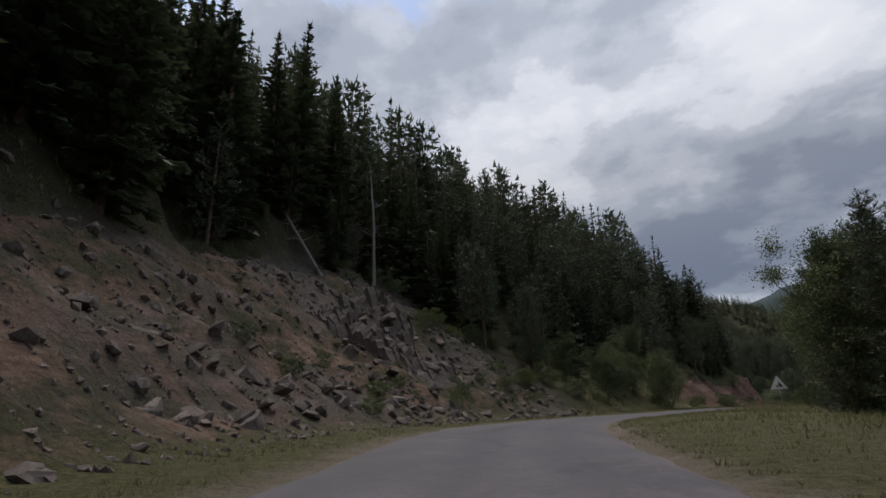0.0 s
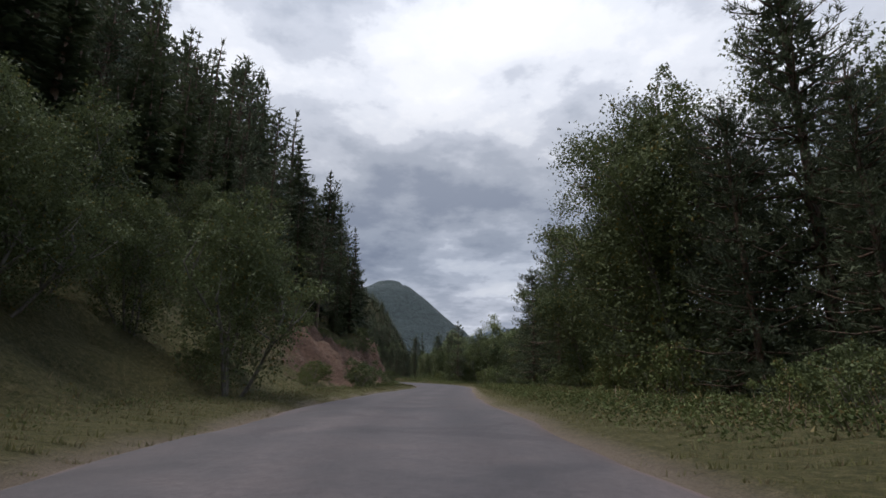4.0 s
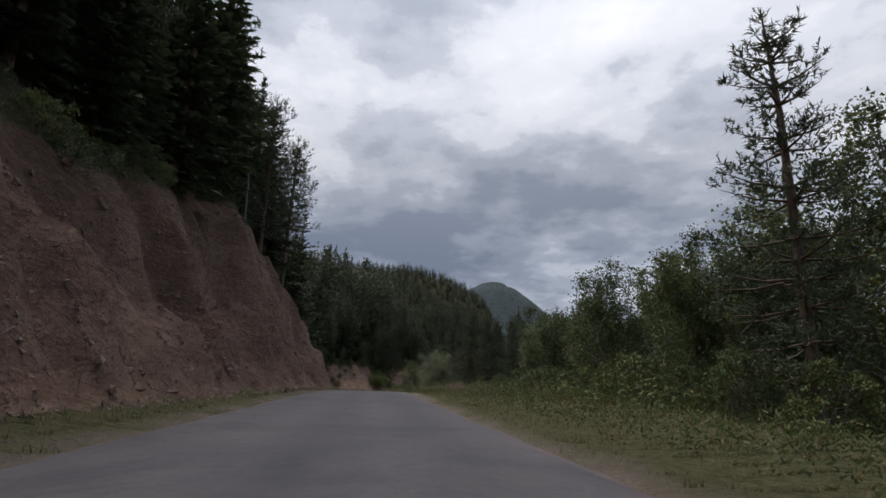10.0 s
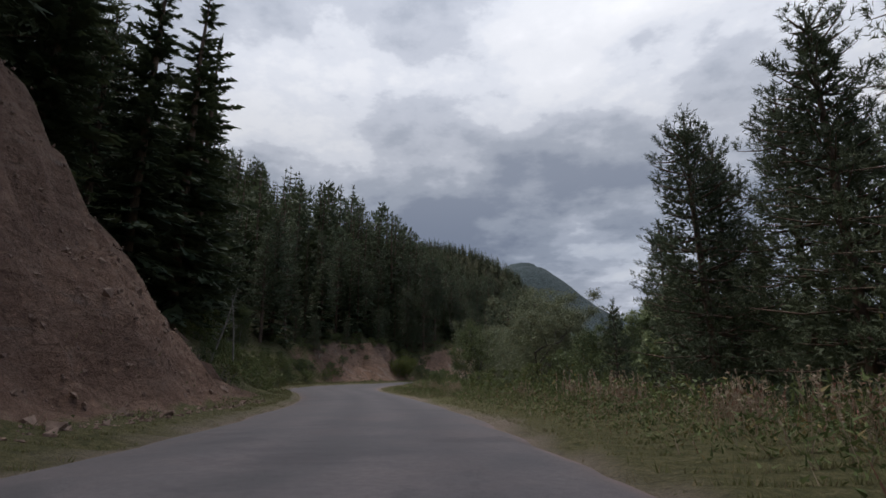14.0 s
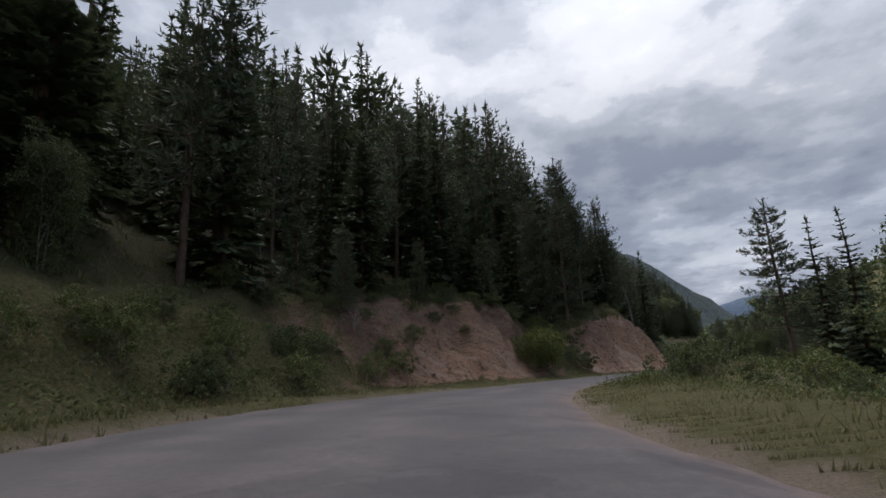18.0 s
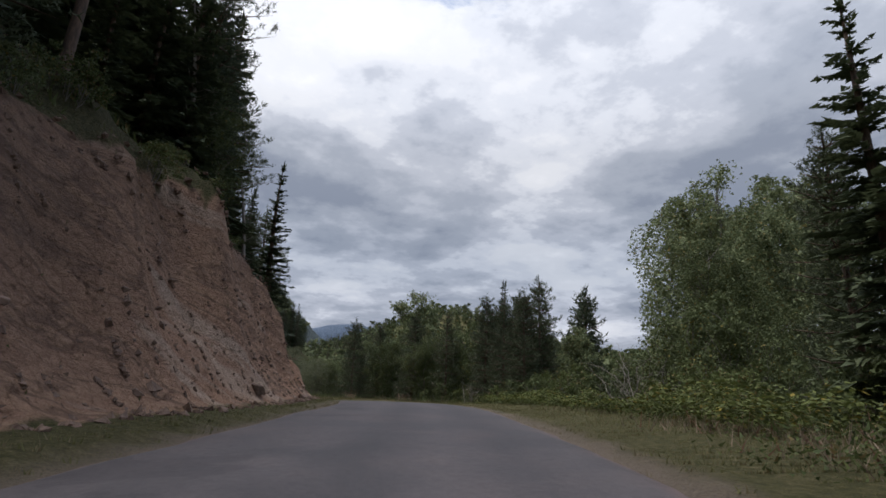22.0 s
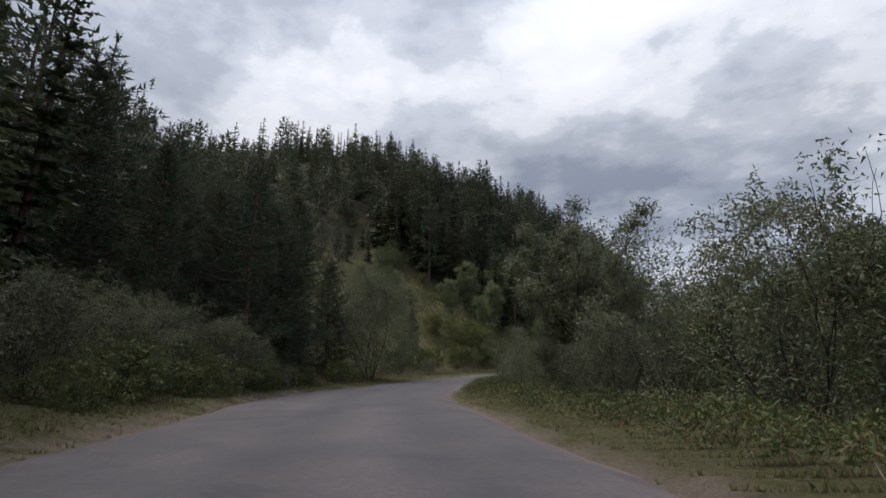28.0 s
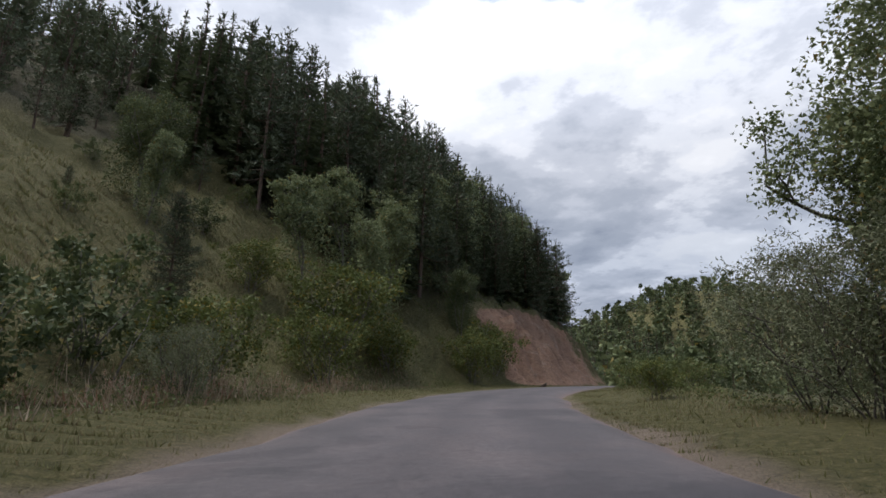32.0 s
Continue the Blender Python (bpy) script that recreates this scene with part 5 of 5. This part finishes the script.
# turf, roots and shrubs that overhang the top of the cut banks
for s0, s1 in ((6.4, 16.4), (19.8, 26)):
    s = s0
    while s < s1:
        f, hb, wb, *_ = (float(q[0]) for q in bank(np.array([s])))
        plant(SHRUBS[rng.integers(0, 4)], s, -(f + wb + rng.uniform(-.6, .9)), rng.uniform(.7, 1.7), rng.uniform(0, 360), 0, rng.uniform(1, 1.5), .25)
        s += rng.uniform(.1, .26)


def undergrowth():
    """Ferns, seedlings and brambles on the forest floor above the banks."""
    n = 90000
    s = rng.uniform(.3, 38, n)
    foot, hb, wb, *_ = bank(s)
    a = foot + wb + .2 + 14 * rng.random(n) ** 1.4
    keep = ~meadow(s, a) & ~((s > 31.5) & (s < 35) & (a < 30))
    s, a = s[keep], a[keep]
    n = len(s)
    xy = at_road(s, -a)
    z = height_at(xy[:, 0], xy[:, 1])
    ax = unit(np.stack([rng.normal(0, .5, n), rng.normal(0, .5, n), np.ones(n)], 1))
    sd = unit(np.cross(ax, rng.normal(size=(n, 3))))
    ln = rng.uniform(.15, .5, n)
    tagged(new("undergrowth", mesh_np("undergrowth", *spikes(np.stack([xy[:, 0], xy[:, 1], z - .03], 1), ax, sd, ln, ln * rng.uniform(.14, .3, n)), M_WEED)), "dark green ferns and brambles on the forest floor", "undergrowth", kind="stuff")


undergrowth()

# ---- rockfall, stones, verge plants, sign ----


def rock_mesh(seed, flat=0.7):
    rng = np.random.default_rng(seed)
    bm = bmesh.new()
    bmesh.ops.create_icosphere(bm, subdivisions=3, radius=0.6)
    cuts = [(unit(rng.normal(size=3) * np.array([1, 1, .8])), rng.uniform(.2, .4)) for _ in range(13)]
    for v in bm.verts:
        p = np.array(v.co)
        for n, c in cuts:
            e = float(p @ n) - c
            if e > 0:
                p = p - n * e
        v.co = (p[0] * 1.25, p[1], p[2] * flat)
    me = bpy.data.meshes.new("rock")
    bm.to_mesh(me)
    bm.free()
    return me


ROCKS = [rock_mesh(300 + i, (.55, .7, .8, .6, .9, .5)[i]) for i in range(6)]
for me in ROCKS:
    me.materials.append(M_ROCK)
RED_ROCKS = [me.copy() for me in ROCKS[:4]]
for me in RED_ROCKS:
    me.materials[0] = M_SOILROCK


def stone(me, s, d, size, label, group):
    x, y = at_road(s, d)[0]
    z = float(height_at([x], [y])[0])
    ob = new("rock", me)
    ob.matrix_basis = pose(x, y, z + size * .04, rng.uniform(-25, 25), rng.uniform(-25, 25), rng.uniform(0, 360)) @ Matrix.Diagonal((size, size * rng.uniform(.7, 1.1), size * rng.uniform(.7, 1.2), 1))
    tagged(ob, label, "rock", group)


for k in range(130):
    s = rng.uniform(.6, 3.4)
    a = 6.0 + 22 * rng.random() ** 1.5
    stone(ROCKS[rng.integers(0, 6)], s, -a, rng.choice([.25, .4, .6, .9, 1.3], p=[.34, .32, .22, .09, .03]), "angular grey-brown rock lying on the scree slope", "rockfall boulders")
for k in range(80):
    stone(ROCKS[rng.integers(0, 6)], rng.uniform(.8, 2.1), -(6.6 + 8.5 * rng.random()), rng.choice([.5, .7, 1.0, 1.5], p=[.4, .32, .2, .08]), "angular brownish boulder heaped on the scree", "rockfall boulders")


def outcrop_mesh():
    """A rib of bedded, fractured rock: stepped blocks of three sizes over the slope."""
    S, A = np.meshgrid(np.linspace(1.86, 2.92, 130), np.linspace(10.5, 25.5, 150))
    xy = at_road(S.ravel(), -A.ravel())
    g = height_at(xy[:, 0], xy[:, 1]).reshape(S.shape)
    u, v = S * 15, A
    u = u + 1.2 * vnoise(u * .4, v * .4, 201) + .35 * v
    v = v + 1.4 * vnoise(u * .35, v * .35, 202)
    step = sum(q * (hash2(np.floor(u / c), np.floor(v / (c * .7)), 210 + k) - .45) for k, (c, q) in enumerate(((2.6, .95), (1.1, .75), (.5, .42))))
    rim = np.clip(1 - ((S - 2.38) / .5) ** 4, 0, 1) * np.clip(1 - ((A - 18) / 7.3) ** 4, 0, 1)
    rim = rim * smooth(-.2, .15, fbm2(S * 5, A * .33, 205) + rim * .5 - .38)
    z = g - .5 + rim * (1.25 + step + .5 * fbm2(S * 24, A * 1.6, 206))
    p = np.stack([xy[:, 0], xy[:, 1], z.ravel()], 1)
    n, m = S.shape
    i = (np.arange(n - 1)[:, None] * m + np.arange(m - 1)[None, :]).ravel()
    return mesh_np("rock_outcrop", p, np.stack([i, i + 1, i + m + 1, i + m], 1), M_OUTCROP)


tagged(new("rock_outcrop", outcrop_mesh()), "brown-grey fractured rib of bedded rock above the scree", "outcrop")
for k in range(26):
    stone(ROCKS[rng.integers(0, 6)], rng.uniform(1.95, 2.8), -rng.uniform(11, 25), rng.uniform(.6, 1.7), "large fractured pale rock of the outcrop", "outcrop blocks")
for s0, s1, n, far in ((8, 16, 45, 3.5), (20.2, 21.8, 16, 3), (22.6, 25.4, 30, 2.2), (26.0, 26.9, 20, 3.5), (35, 37, 9, 2)):
    for k in range(n):
        s = rng.uniform(s0, s1)
        f = bank(np.array([s]))[0][0]
        stone(RED_ROCKS[rng.integers(0, 4)], s, -(f - .8 + far * rng.random() ** 1.4), rng.choice([.2, .3, .45, .7], p=[.4, .35, .2, .05]), "reddish stone fallen at the foot of the bank", "fallen stones")
for s, d, z in ((1.7, -4.6, .45), (2.8, -4.4, .2), (8.1, 3.2, .25), (35.9, -4.9, .9), (26.35, -6.6, .6), (26.42, -7.2, .4), (31.0, -5.2, .35)):
    stone(ROCKS[2], s, d, z, "pale stone on the grass beside the asphalt", "roadside stones")


def rubble(name, label, strips, mat):
    """Small broken stones and clods, too many to count."""
    V, F, o = [], [], 0
    base = np.array([(1, 0, 0), (-1, 0, 0), (0, .8, 0), (0, -.8, 0), (0, 0, .7), (0, 0, -.7)], float)
    tri = np.array([(0, 2, 4), (2, 1, 4), (1, 3, 4), (3, 0, 4), (2, 0, 5), (1, 2, 5), (3, 1, 5), (0, 3, 5)])
    for s0, s1, f0, f1, n in strips:
        s = rng.uniform(s0, s1, n)
        foot, hb, wb, *_ = bank(s)
        t = f0 + (f1 - f0) * rng.random(n) ** 1.4
        xy = at_road(s, -(foot + wb * t))
        z = height_at(xy[:, 0], xy[:, 1])
        size = (.035 + .11 * rng.random(n) ** 2.5) * np.where(rng.random(n) < .04, 2.2, 1.0)
        for k in range(n):
            m = np.linalg.qr(rng.normal(size=(3, 3)))[0]
            V.append((base * rng.uniform(.55, 1.3, (6, 3))) @ m.T * size[k] + (xy[k, 0], xy[k, 1], z[k]))
            F.append(tri + o)
            o += 6
    tagged(new(name, mesh_np(name, np.concatenate(V), np.concatenate(F), mat)), label, "rubble", kind="stuff")


def boulder_field():
    """Broken blocks of every size spread down the rockfall slope."""
    V, F, o = [], [], 0
    shapes = []
    for i in range(8):
        bm = bmesh.new()
        bmesh.ops.create_icosphere(bm, subdivisions=1, radius=.6)
        r = np.random.default_rng(500 + i)
        v = np.array([q.co for q in bm.verts]) * r.uniform(.6, 1.25, (len(bm.verts), 1)) * np.array([1.25, 1, .7])
        f = np.array([[q.index for q in fc.verts] for fc in bm.faces])
        bm.free()
        shapes.append((v, f))
    n = 2600
    s, a = rng.uniform(.3, 3.5, n), 5.6 + 21 * rng.random(n) ** 1.15
    xy = at_road(s, -a)
    thick = fbm2(xy[:, 0] * .22, xy[:, 1] * .22, 95)
    z = height_at(xy[:, 0], xy[:, 1])
    for k in range(n):
        if thick[k] < rng.uniform(-.45, .1):
            continue
        v, f = shapes[rng.integers(0, 8)]
        q = .12 + .5 * rng.random() ** 3.2
        m = np.array(pose(0, 0, 0, rng.uniform(0, 360), rng.uniform(0, 360), rng.uniform(0, 360)).to_3x3())
        V.append(v @ m.T * q + (xy[k, 0], xy[k, 1], z[k] + q * .12))
        F.append(f + o)
        o += len(v)
    tagged(new("boulder_field", mesh_np("boulder_field", np.concatenate(V), np.concatenate(F), M_ROCK)), "angular grey-brown broken stones strewn over the rockfall slope", "rubble", kind="stuff")


boulder_field()
rubble("scree", "broken grey-brown stones covering the rockfall slope", [(.4, 3.5, -.05, 1.0, 9000)], M_ROCK)
rubble("bank_debris", "crumbled reddish soil and stones on the cut banks", [(7, 16, -.12, 1.0, 13000), (20.0, 21.9, -.1, .95, 2600), (22.5, 25.5, -.15, .95, 4200), (25.9, 27, -.3, 1, 900), (35.8, 38, -.1, .8, 900)], M_SOILROCK)


def grass(name, label, strips, mat, cat="grass", leafy=False):
    """Blades in jittered tufts along the verges: station range, distances, number, height, width."""
    B, A, S, L, W = [], [], [], [], []
    for s0, s1, d0, d1, n, hh, ww in strips:
        s, d = rng.uniform(s0, s1, n), d0 + (d1 - d0) * (rng.random(n) + .7 * rng.random(n)) / 1.7
        el, er = edges(s)
        keep = (d > er - .05) | (d < el + .05)
        s, d = s[keep], d[keep]
        n = len(s)
        xy = at_road(s, d)
        ok = fbm2(xy[:, 0] * .5, xy[:, 1] * .5, 77) > -.28 + .2 * rng.normal(size=n) * .5
        xy = xy[ok]
        z, bare, *_ = land(xy[:, 0], xy[:, 1])
        ok = (bare < .35) | (rng.random(len(z)) < .06)
        xy, z = xy[ok], z[ok] - .02
        m = len(z)
        tuft = .6 + 1.1 * np.clip(fbm2(xy[:, 0] * 1.1, xy[:, 1] * 1.1, 78) + .4, 0, 1)
        spread = 1.6 if leafy else .4
        z = z + (hh * tuft * 1.25 * rng.random(m) ** .8 if leafy else 0)
        B.append(np.stack([xy[:, 0], xy[:, 1], z], 1))
        ax = unit(np.stack([rng.normal(0, spread, m), rng.normal(0, spread, m), np.ones(m)], 1))
        A.append(ax)
        S.append(unit(np.cross(ax, rng.normal(size=(m, 3)))))
        L.append(hh * tuft * rng.uniform(.5, 1.3, m) * (.32 if leafy else 1))
        W.append(ww * rng.uniform(.6, 1.4, m))
    v, f = spikes(np.concatenate(B), np.concatenate(A), np.concatenate(S), np.concatenate(L), np.concatenate(W))
    tagged(new(name, mesh_np(name, v, f, mat)), label, cat, kind="stuff")


grass("verge_grass", "patchy green and straw-coloured grass on the road verges", [
    (-1, 38, 2.0, 7, 170000, .09, .02), (-1, 38, 5.0, 13, 60000, .2, .035), (-1, 38, -2.6, -8.5, 180000, .1, .02), (-1, 38, -5.5, -10, 30000, .2, .035),
    (17, 21, -8, -12, 5000, .3, .05), (31, 35.5, -8, -40, 42000, .4, .07), (26, 28.6, 2.4, 13, 36000, .13, .024)], M_GRASS)
grass("verge_weeds", "low leafy weeds and nettles along the ditch", [
    (4, 38, 6.5, 12, 36000, .26, .06), (9.8, 18, 3.4, 9, 46000, .34, .038), (28, 32, 3.8, 9, 36000, .4, .04), (4.5, 8.4, 3.0, 8, 26000, .28, .04), (20, 22.6, 4, 9, 18000, .34, .04), (11, 18, 6, 13, 16000, .6, .08), (0, 38, -5.6, -9, 30000, .17, .05), (4.2, 9, 5.5, 10, 26000, .22, .055), (29, 35, -7, -13, 14000, .3, .08), (22.2, 27, 11, 16, 9000, .6, .1), (2.8, 4.4, -6, -20, 6000, .16, .07), (7, 9.5, -6, -10, 8000, .25, .07), (17, 21, -9, -15, 9000, .35, .09)], M_WEED, leafy=True)
grass("dry_weeds", "dry pinkish-brown weed stalks on the verge", [
    (12.2, 16.5, 6, 10, 2600, .6, .03), (10.5, 18, 3.8, 9, 3600, .45, .022), (28, 32, 4, 9, 3600, .5, .022), (20.5, 23, 5, 9, 2200, .5, .03), (31, 34.5, -6.5, -12, 4200, .6, .03), (26, 29, 9, 14, 1500, .6, .03), (10, 16, -6, -9, 2600, .35, .03), (3.5, 7.5, 6, 10, 1500, .45, .03)], M_STRAW)


def dock_mesh(seed):
    """A clump of tall dry seed stalks."""
    r = np.random.default_rng(seed)
    B, A, S, L, W = [], [], [], [], []
    for k in range(26):
        p = np.array([r.normal(0, .3), r.normal(0, .3), 0.0])
        lean = unit(np.array([r.normal(0, .12), r.normal(0, .12), 1.0]))
        h = r.uniform(.45, 1.05)
        B.append(p); A.append(lean); S.append(unit(np.cross(lean, r.normal(size=3)))); L.append(h); W.append(.014)
        for q in range(16):
            f = r.uniform(.5, 1)
            ax = unit(lean + r.normal(0, .6, 3))
            B.append(p + lean * h * f); A.append(ax); S.append(unit(np.cross(ax, r.normal(size=3)))); L.append(r.uniform(.04, .1)); W.append(.032)
    return mesh_np("seed_stalks", *spikes(B, A, S, L, W), M_STRAW)


DOCKS = [arrays(dock_mesh(400 + i)) for i in range(3)]
stalks = []
for s0, s1, d0, d1, n in ((13.5, 15.2, 6, 9.5, 22), (11.8, 13.4, 5, 9, 12), (15.5, 17.6, 5, 8.5, 14), (21.0, 22.8, 6, 10, 12), (26.4, 28, 9, 13, 9), (32, 34, -8, -11, 8)):
    for k in range(n):
        x, y = at_road(rng.uniform(s0, s1), d0 + (d1 - d0) * rng.random())[0]
        v, f = DOCKS[rng.integers(0, 3)]
        m = np.array(Matrix.Rotation(rng.uniform(0, 6.28), 3, "Z")) * rng.uniform(.7, 1.25)
        stalks.append((v @ m.T + (x, y, float(height_at([x], [y])[0]) - .03), f))
tagged(new("seed_stalks", mesh_np("seed_stalks", *join(stalks), M_STRAW)), "dry pinkish-brown seed stalks in loose clumps on the verges", "weeds", kind="stuff")


def leafy_band():
    """Broad-leaved yellow-green herbs, knee to waist high, in a bank beside the road."""
    n = 20000
    s, d = rng.uniform(22.7, 25.0, n), 6.4 + 3.6 * rng.random(n)
    xy = at_road(s, d)
    gap = fbm2(xy[:, 0] * .35, xy[:, 1] * .35, 91)
    ok = gap > -.15
    xy, gap = xy[ok], gap[ok]
    z = height_at(xy[:, 0], xy[:, 1])
    m = len(z)
    top = (.35 + 1.3 * np.clip(gap + .2, 0, .7)) * rng.random(m) ** .45
    base = np.stack([xy[:, 0], xy[:, 1], z + top], 1)
    az = rng.uniform(0, 6.28, m)
    ax = unit(np.stack([np.cos(az), np.sin(az), rng.uniform(-.7, .25, m)], 1))
    sd = unit(np.cross(ax, np.array([0, 0, 1.0])) + rng.normal(0, .25, (m, 3)))
    ln = rng.uniform(.08, .19, m)
    tagged(new("leafy_herbs", mesh_np("leafy_herbs", *blades(base, ax, sd, ln, ln * .62), M_YELLOW)), "thick yellow-green broad-leaved herbs in a band beside the road", "herbs", kind="stuff")


leafy_band()

# dead trees and pale trunks
for s, d, h, ln in ((2.5, -27, 17, 34), (2.9, -26, 17, 3), (13.35, -15.6, 9, 4), (17.1, -10.6, 7, 6), (16.6, -11, 6, -14), (23.6, -11.4, 11, 6), (20.0, -17, 4, 10), (20.3, -17.2, 3, -18), (24.6, -11.6, 12, 8), (24.9, -12.4, 9, 5), (29.85, 12.5, 8, 20)):
    x, y = at_road(s, d)[0]
    ob = new("dead_tree", dead_meshes(10, int(s * 10)))
    ob.matrix_basis = pose(x, y, float(height_at([x], [y])[0]) - .2, 0, -ln, 20) @ Matrix.Scale(h / 10, 4)
    tagged(ob, "bare dead trunk with broken pale twigs on the slope", "dead tree", "dead trees")


def bare_shrub_mesh(seed, stems=6, lean=.35):
    """A leafless bush: crooked pale stems that fork twice."""
    r = np.random.default_rng(seed)
    wood = []

    def twig(q, d, ln, w, depth):
        pts = [q]
        for k in range(4):
            d = unit(d + r.normal(0, .22, 3))
            pts.append(pts[-1] + d * ln / 4)
        wood.append(tube(pts, np.linspace(w, w * .5, 5), 5))
        if depth < 2:
            for k in range(3):
                twig(pts[2 + k % 3], unit(d + r.normal(0, .6, 3)), ln * r.uniform(.4, .65), w * .5, depth + 1)

    for k in range(stems):
        az = r.uniform(0, 6.28)
        twig(np.array([math.cos(az) * .4, math.sin(az) * .4, -.15]), unit(np.array([math.cos(az) * lean, math.sin(az) * lean, 1.0])), r.uniform(1.6, 2.8), .04, 0)
    return mesh_np("bare_shrub", *join(wood), M_DEADWOOD, shade=True)


for k, (s, d, h) in enumerate(((24.1, 13.2, 1.2), (24.3, 13.6, 1.1), (30.5, -7.4, .6), (25.95, 11.5, .9), (29.9, 12.2, 1.2), (20.25, -13, .6), (20.6, -12.6, .5), (19.9, -13.4, .6))):
    x, y = at_road(s, d)[0]
    ob = new("bare_shrub", bare_shrub_mesh(600 + k))
    ob.matrix_basis = pose(x, y, float(height_at([x], [y])[0]), 0, 0, k * 77) @ Matrix.Scale(h, 4)
    tagged(ob, "leafless shrub with crooked pale grey stems", "shrub", "bare shrubs")

# pale dry branches caught at the foot of the red cutting
for k in range(16):
    s, d = rng.uniform(10.0, 10.9), -rng.uniform(6.4, 7.8)
    x, y = at_road(s, d)[0]
    ob = new("dry_branch", bare_shrub_mesh(640 + k % 4, 2, 1.4))
    ob.matrix_basis = pose(x, y, float(height_at([x], [y])[0]) + .05, rng.uniform(-50, 50), rng.uniform(-60, 60), rng.uniform(0, 360)) @ Matrix.Scale(rng.uniform(.25, .42), 4)
    tagged(ob, "pale dry fallen branch at the foot of the red bank", "branch", "fallen branches")


def plain(name, col, rough=.5, metal=0.0):
    m, n, l, bsdf = material(name)
    f = noise_tex(n, l, 14.0, 5.0, .7, position(n))
    l.new(ramp_node(n, l, f, [(.3, tuple(c * .82 for c in col)), (.7, col)]), bsdf.inputs["Base Color"])
    bsdf.inputs["Roughness"].default_value, bsdf.inputs["Metallic"].default_value = rough, metal
    return m


M_WHITE = plain("faded_white_sheet", (.8, .8, .78))
M_RED = plain("faded_red_border", (.7, .62, .6))
M_BLACK = plain("black_symbol", (.02, .02, .022))
M_STEEL = plain("galvanised_post", (.42, .43, .44), .5, .6)


def prism(outline, depth, mat, name, back=0.0):
    bm = bmesh.new()
    a = [bm.verts.new((x, -back, z)) for x, z in outline]
    b = [bm.verts.new((x, -back - depth, z)) for x, z in outline]
    bm.faces.new(a[::-1])
    bm.faces.new(b)
    for i in range(len(a)):
        j = (i + 1) % len(a)
        bm.faces.new((a[i], a[j], b[j], b[i]))
    bmesh.ops.recalc_face_normals(bm, faces=bm.faces)
    me = bpy.data.meshes.new(name)
    bm.to_mesh(me)
    bm.free()
    me.materials.append(mat)
    return me


def rounded_triangle(side, r=.06):
    h = side * math.sqrt(3) / 2
    pts = []
    for (cx, cz), a0 in (((-side / 2 + r * 1.732, r), 150), ((side / 2 - r * 1.732, r), 270), ((0, h - 2 * r), 30)):
        for k in range(5):
            t = radians(a0 + 30 * k)
            pts.append((cx + r * math.cos(t), cz + r * math.sin(t)))
    return pts


def rockfall_sign():
    x, y = -3.1, 57.4
    z = float(height_at([x], [y])[0])
    sign = new("warning_sign")
    sign.matrix_basis = pose(x, y, z, 0, 0, -4)
    tagged(sign, "faded triangular falling-rocks warning sign on a steel post in the grass", "road sign")
    v, f = tube([(0, .03, -.4), (0, .03, .6), (0, .03, 2.85 - z)], [.032, .032, .032], 10)
    part("post", mesh_np("post", v, f, M_STEEL, shade=True), sign, "galvanised steel post")
    side, foot = 1.42, 1.83 - z
    plate = part("plate", prism(rounded_triangle(side), .012, M_RED, "plate"), sign, "faded pale red border plate")
    plate.location = (0, 0, foot)
    inner = prism([(px * .8, pz * .8 + .075) for px, pz in rounded_triangle(side, .05)], .004, M_WHITE, "face", .013)
    part("face", inner, plate, "weathered white sign face")
    part("cliff_symbol", prism([(.03, .2), (.34, .2), (.22, .4), (.16, .5), (.06, .74), (.02, .62), (.05, .5), (.0, .42), (.04, .3)], .003, M_BLACK, "cliff_symbol", .0185), plate, "black cliff symbol")
    for px, pz, q in ((-.1, .3, .05), (-.17, .24, .06), (-.04, .42, .04), (-.2, .33, .035), (-.06, .24, .05)):
        pts = [(px + q * math.cos(k * 1.05 + px * 9) * (1 + .2 * (k % 2)), pz + q * math.sin(k * 1.05 + px * 9)) for k in range(6)]
        part("rock_symbol", prism(pts, .003, M_BLACK, "rock_symbol", .0185), plate)
    for pz in (.15, .75):
        v, f = tube([(-.05, .06, foot + pz), (.05, .06, foot + pz)], [.02, .02], 6)
        part("clamp", mesh_np("clamp", v, f, M_STEEL), sign)


rockfall_sign()


def marker_post(s, d, h):
    x, y = at_road(s, d)[0]
    post = new("marker_post")
    post.matrix_basis = pose(x, y, float(height_at([x], [y])[0]), 3, -2, 30)
    tagged(post, "short weathered post with a pale yellow board in the grass", "post", "marker posts")
    v, f = tube([(0, 0, -.3), (0, 0, h * .5), (.01, 0, h)], [.035, .033, .03], 7)
    part("stake", mesh_np("stake", v, f, M_DEADWOOD, shade=True), post, "grey wooden stake")
    board = part("board", prism([(-.16, 0), (.16, .01), (.165, .15), (-.155, .14)], .025, M_PALE, "board", .035), post, "pale yellowish board")
    board.location = (0, 0, h - .22)


M_PALE = plain("pale_yellow_board", (.55, .5, .34), .7)
marker_post(18.05, 10.6, .95)
marker_post(18.0, 11.9, 1.0)
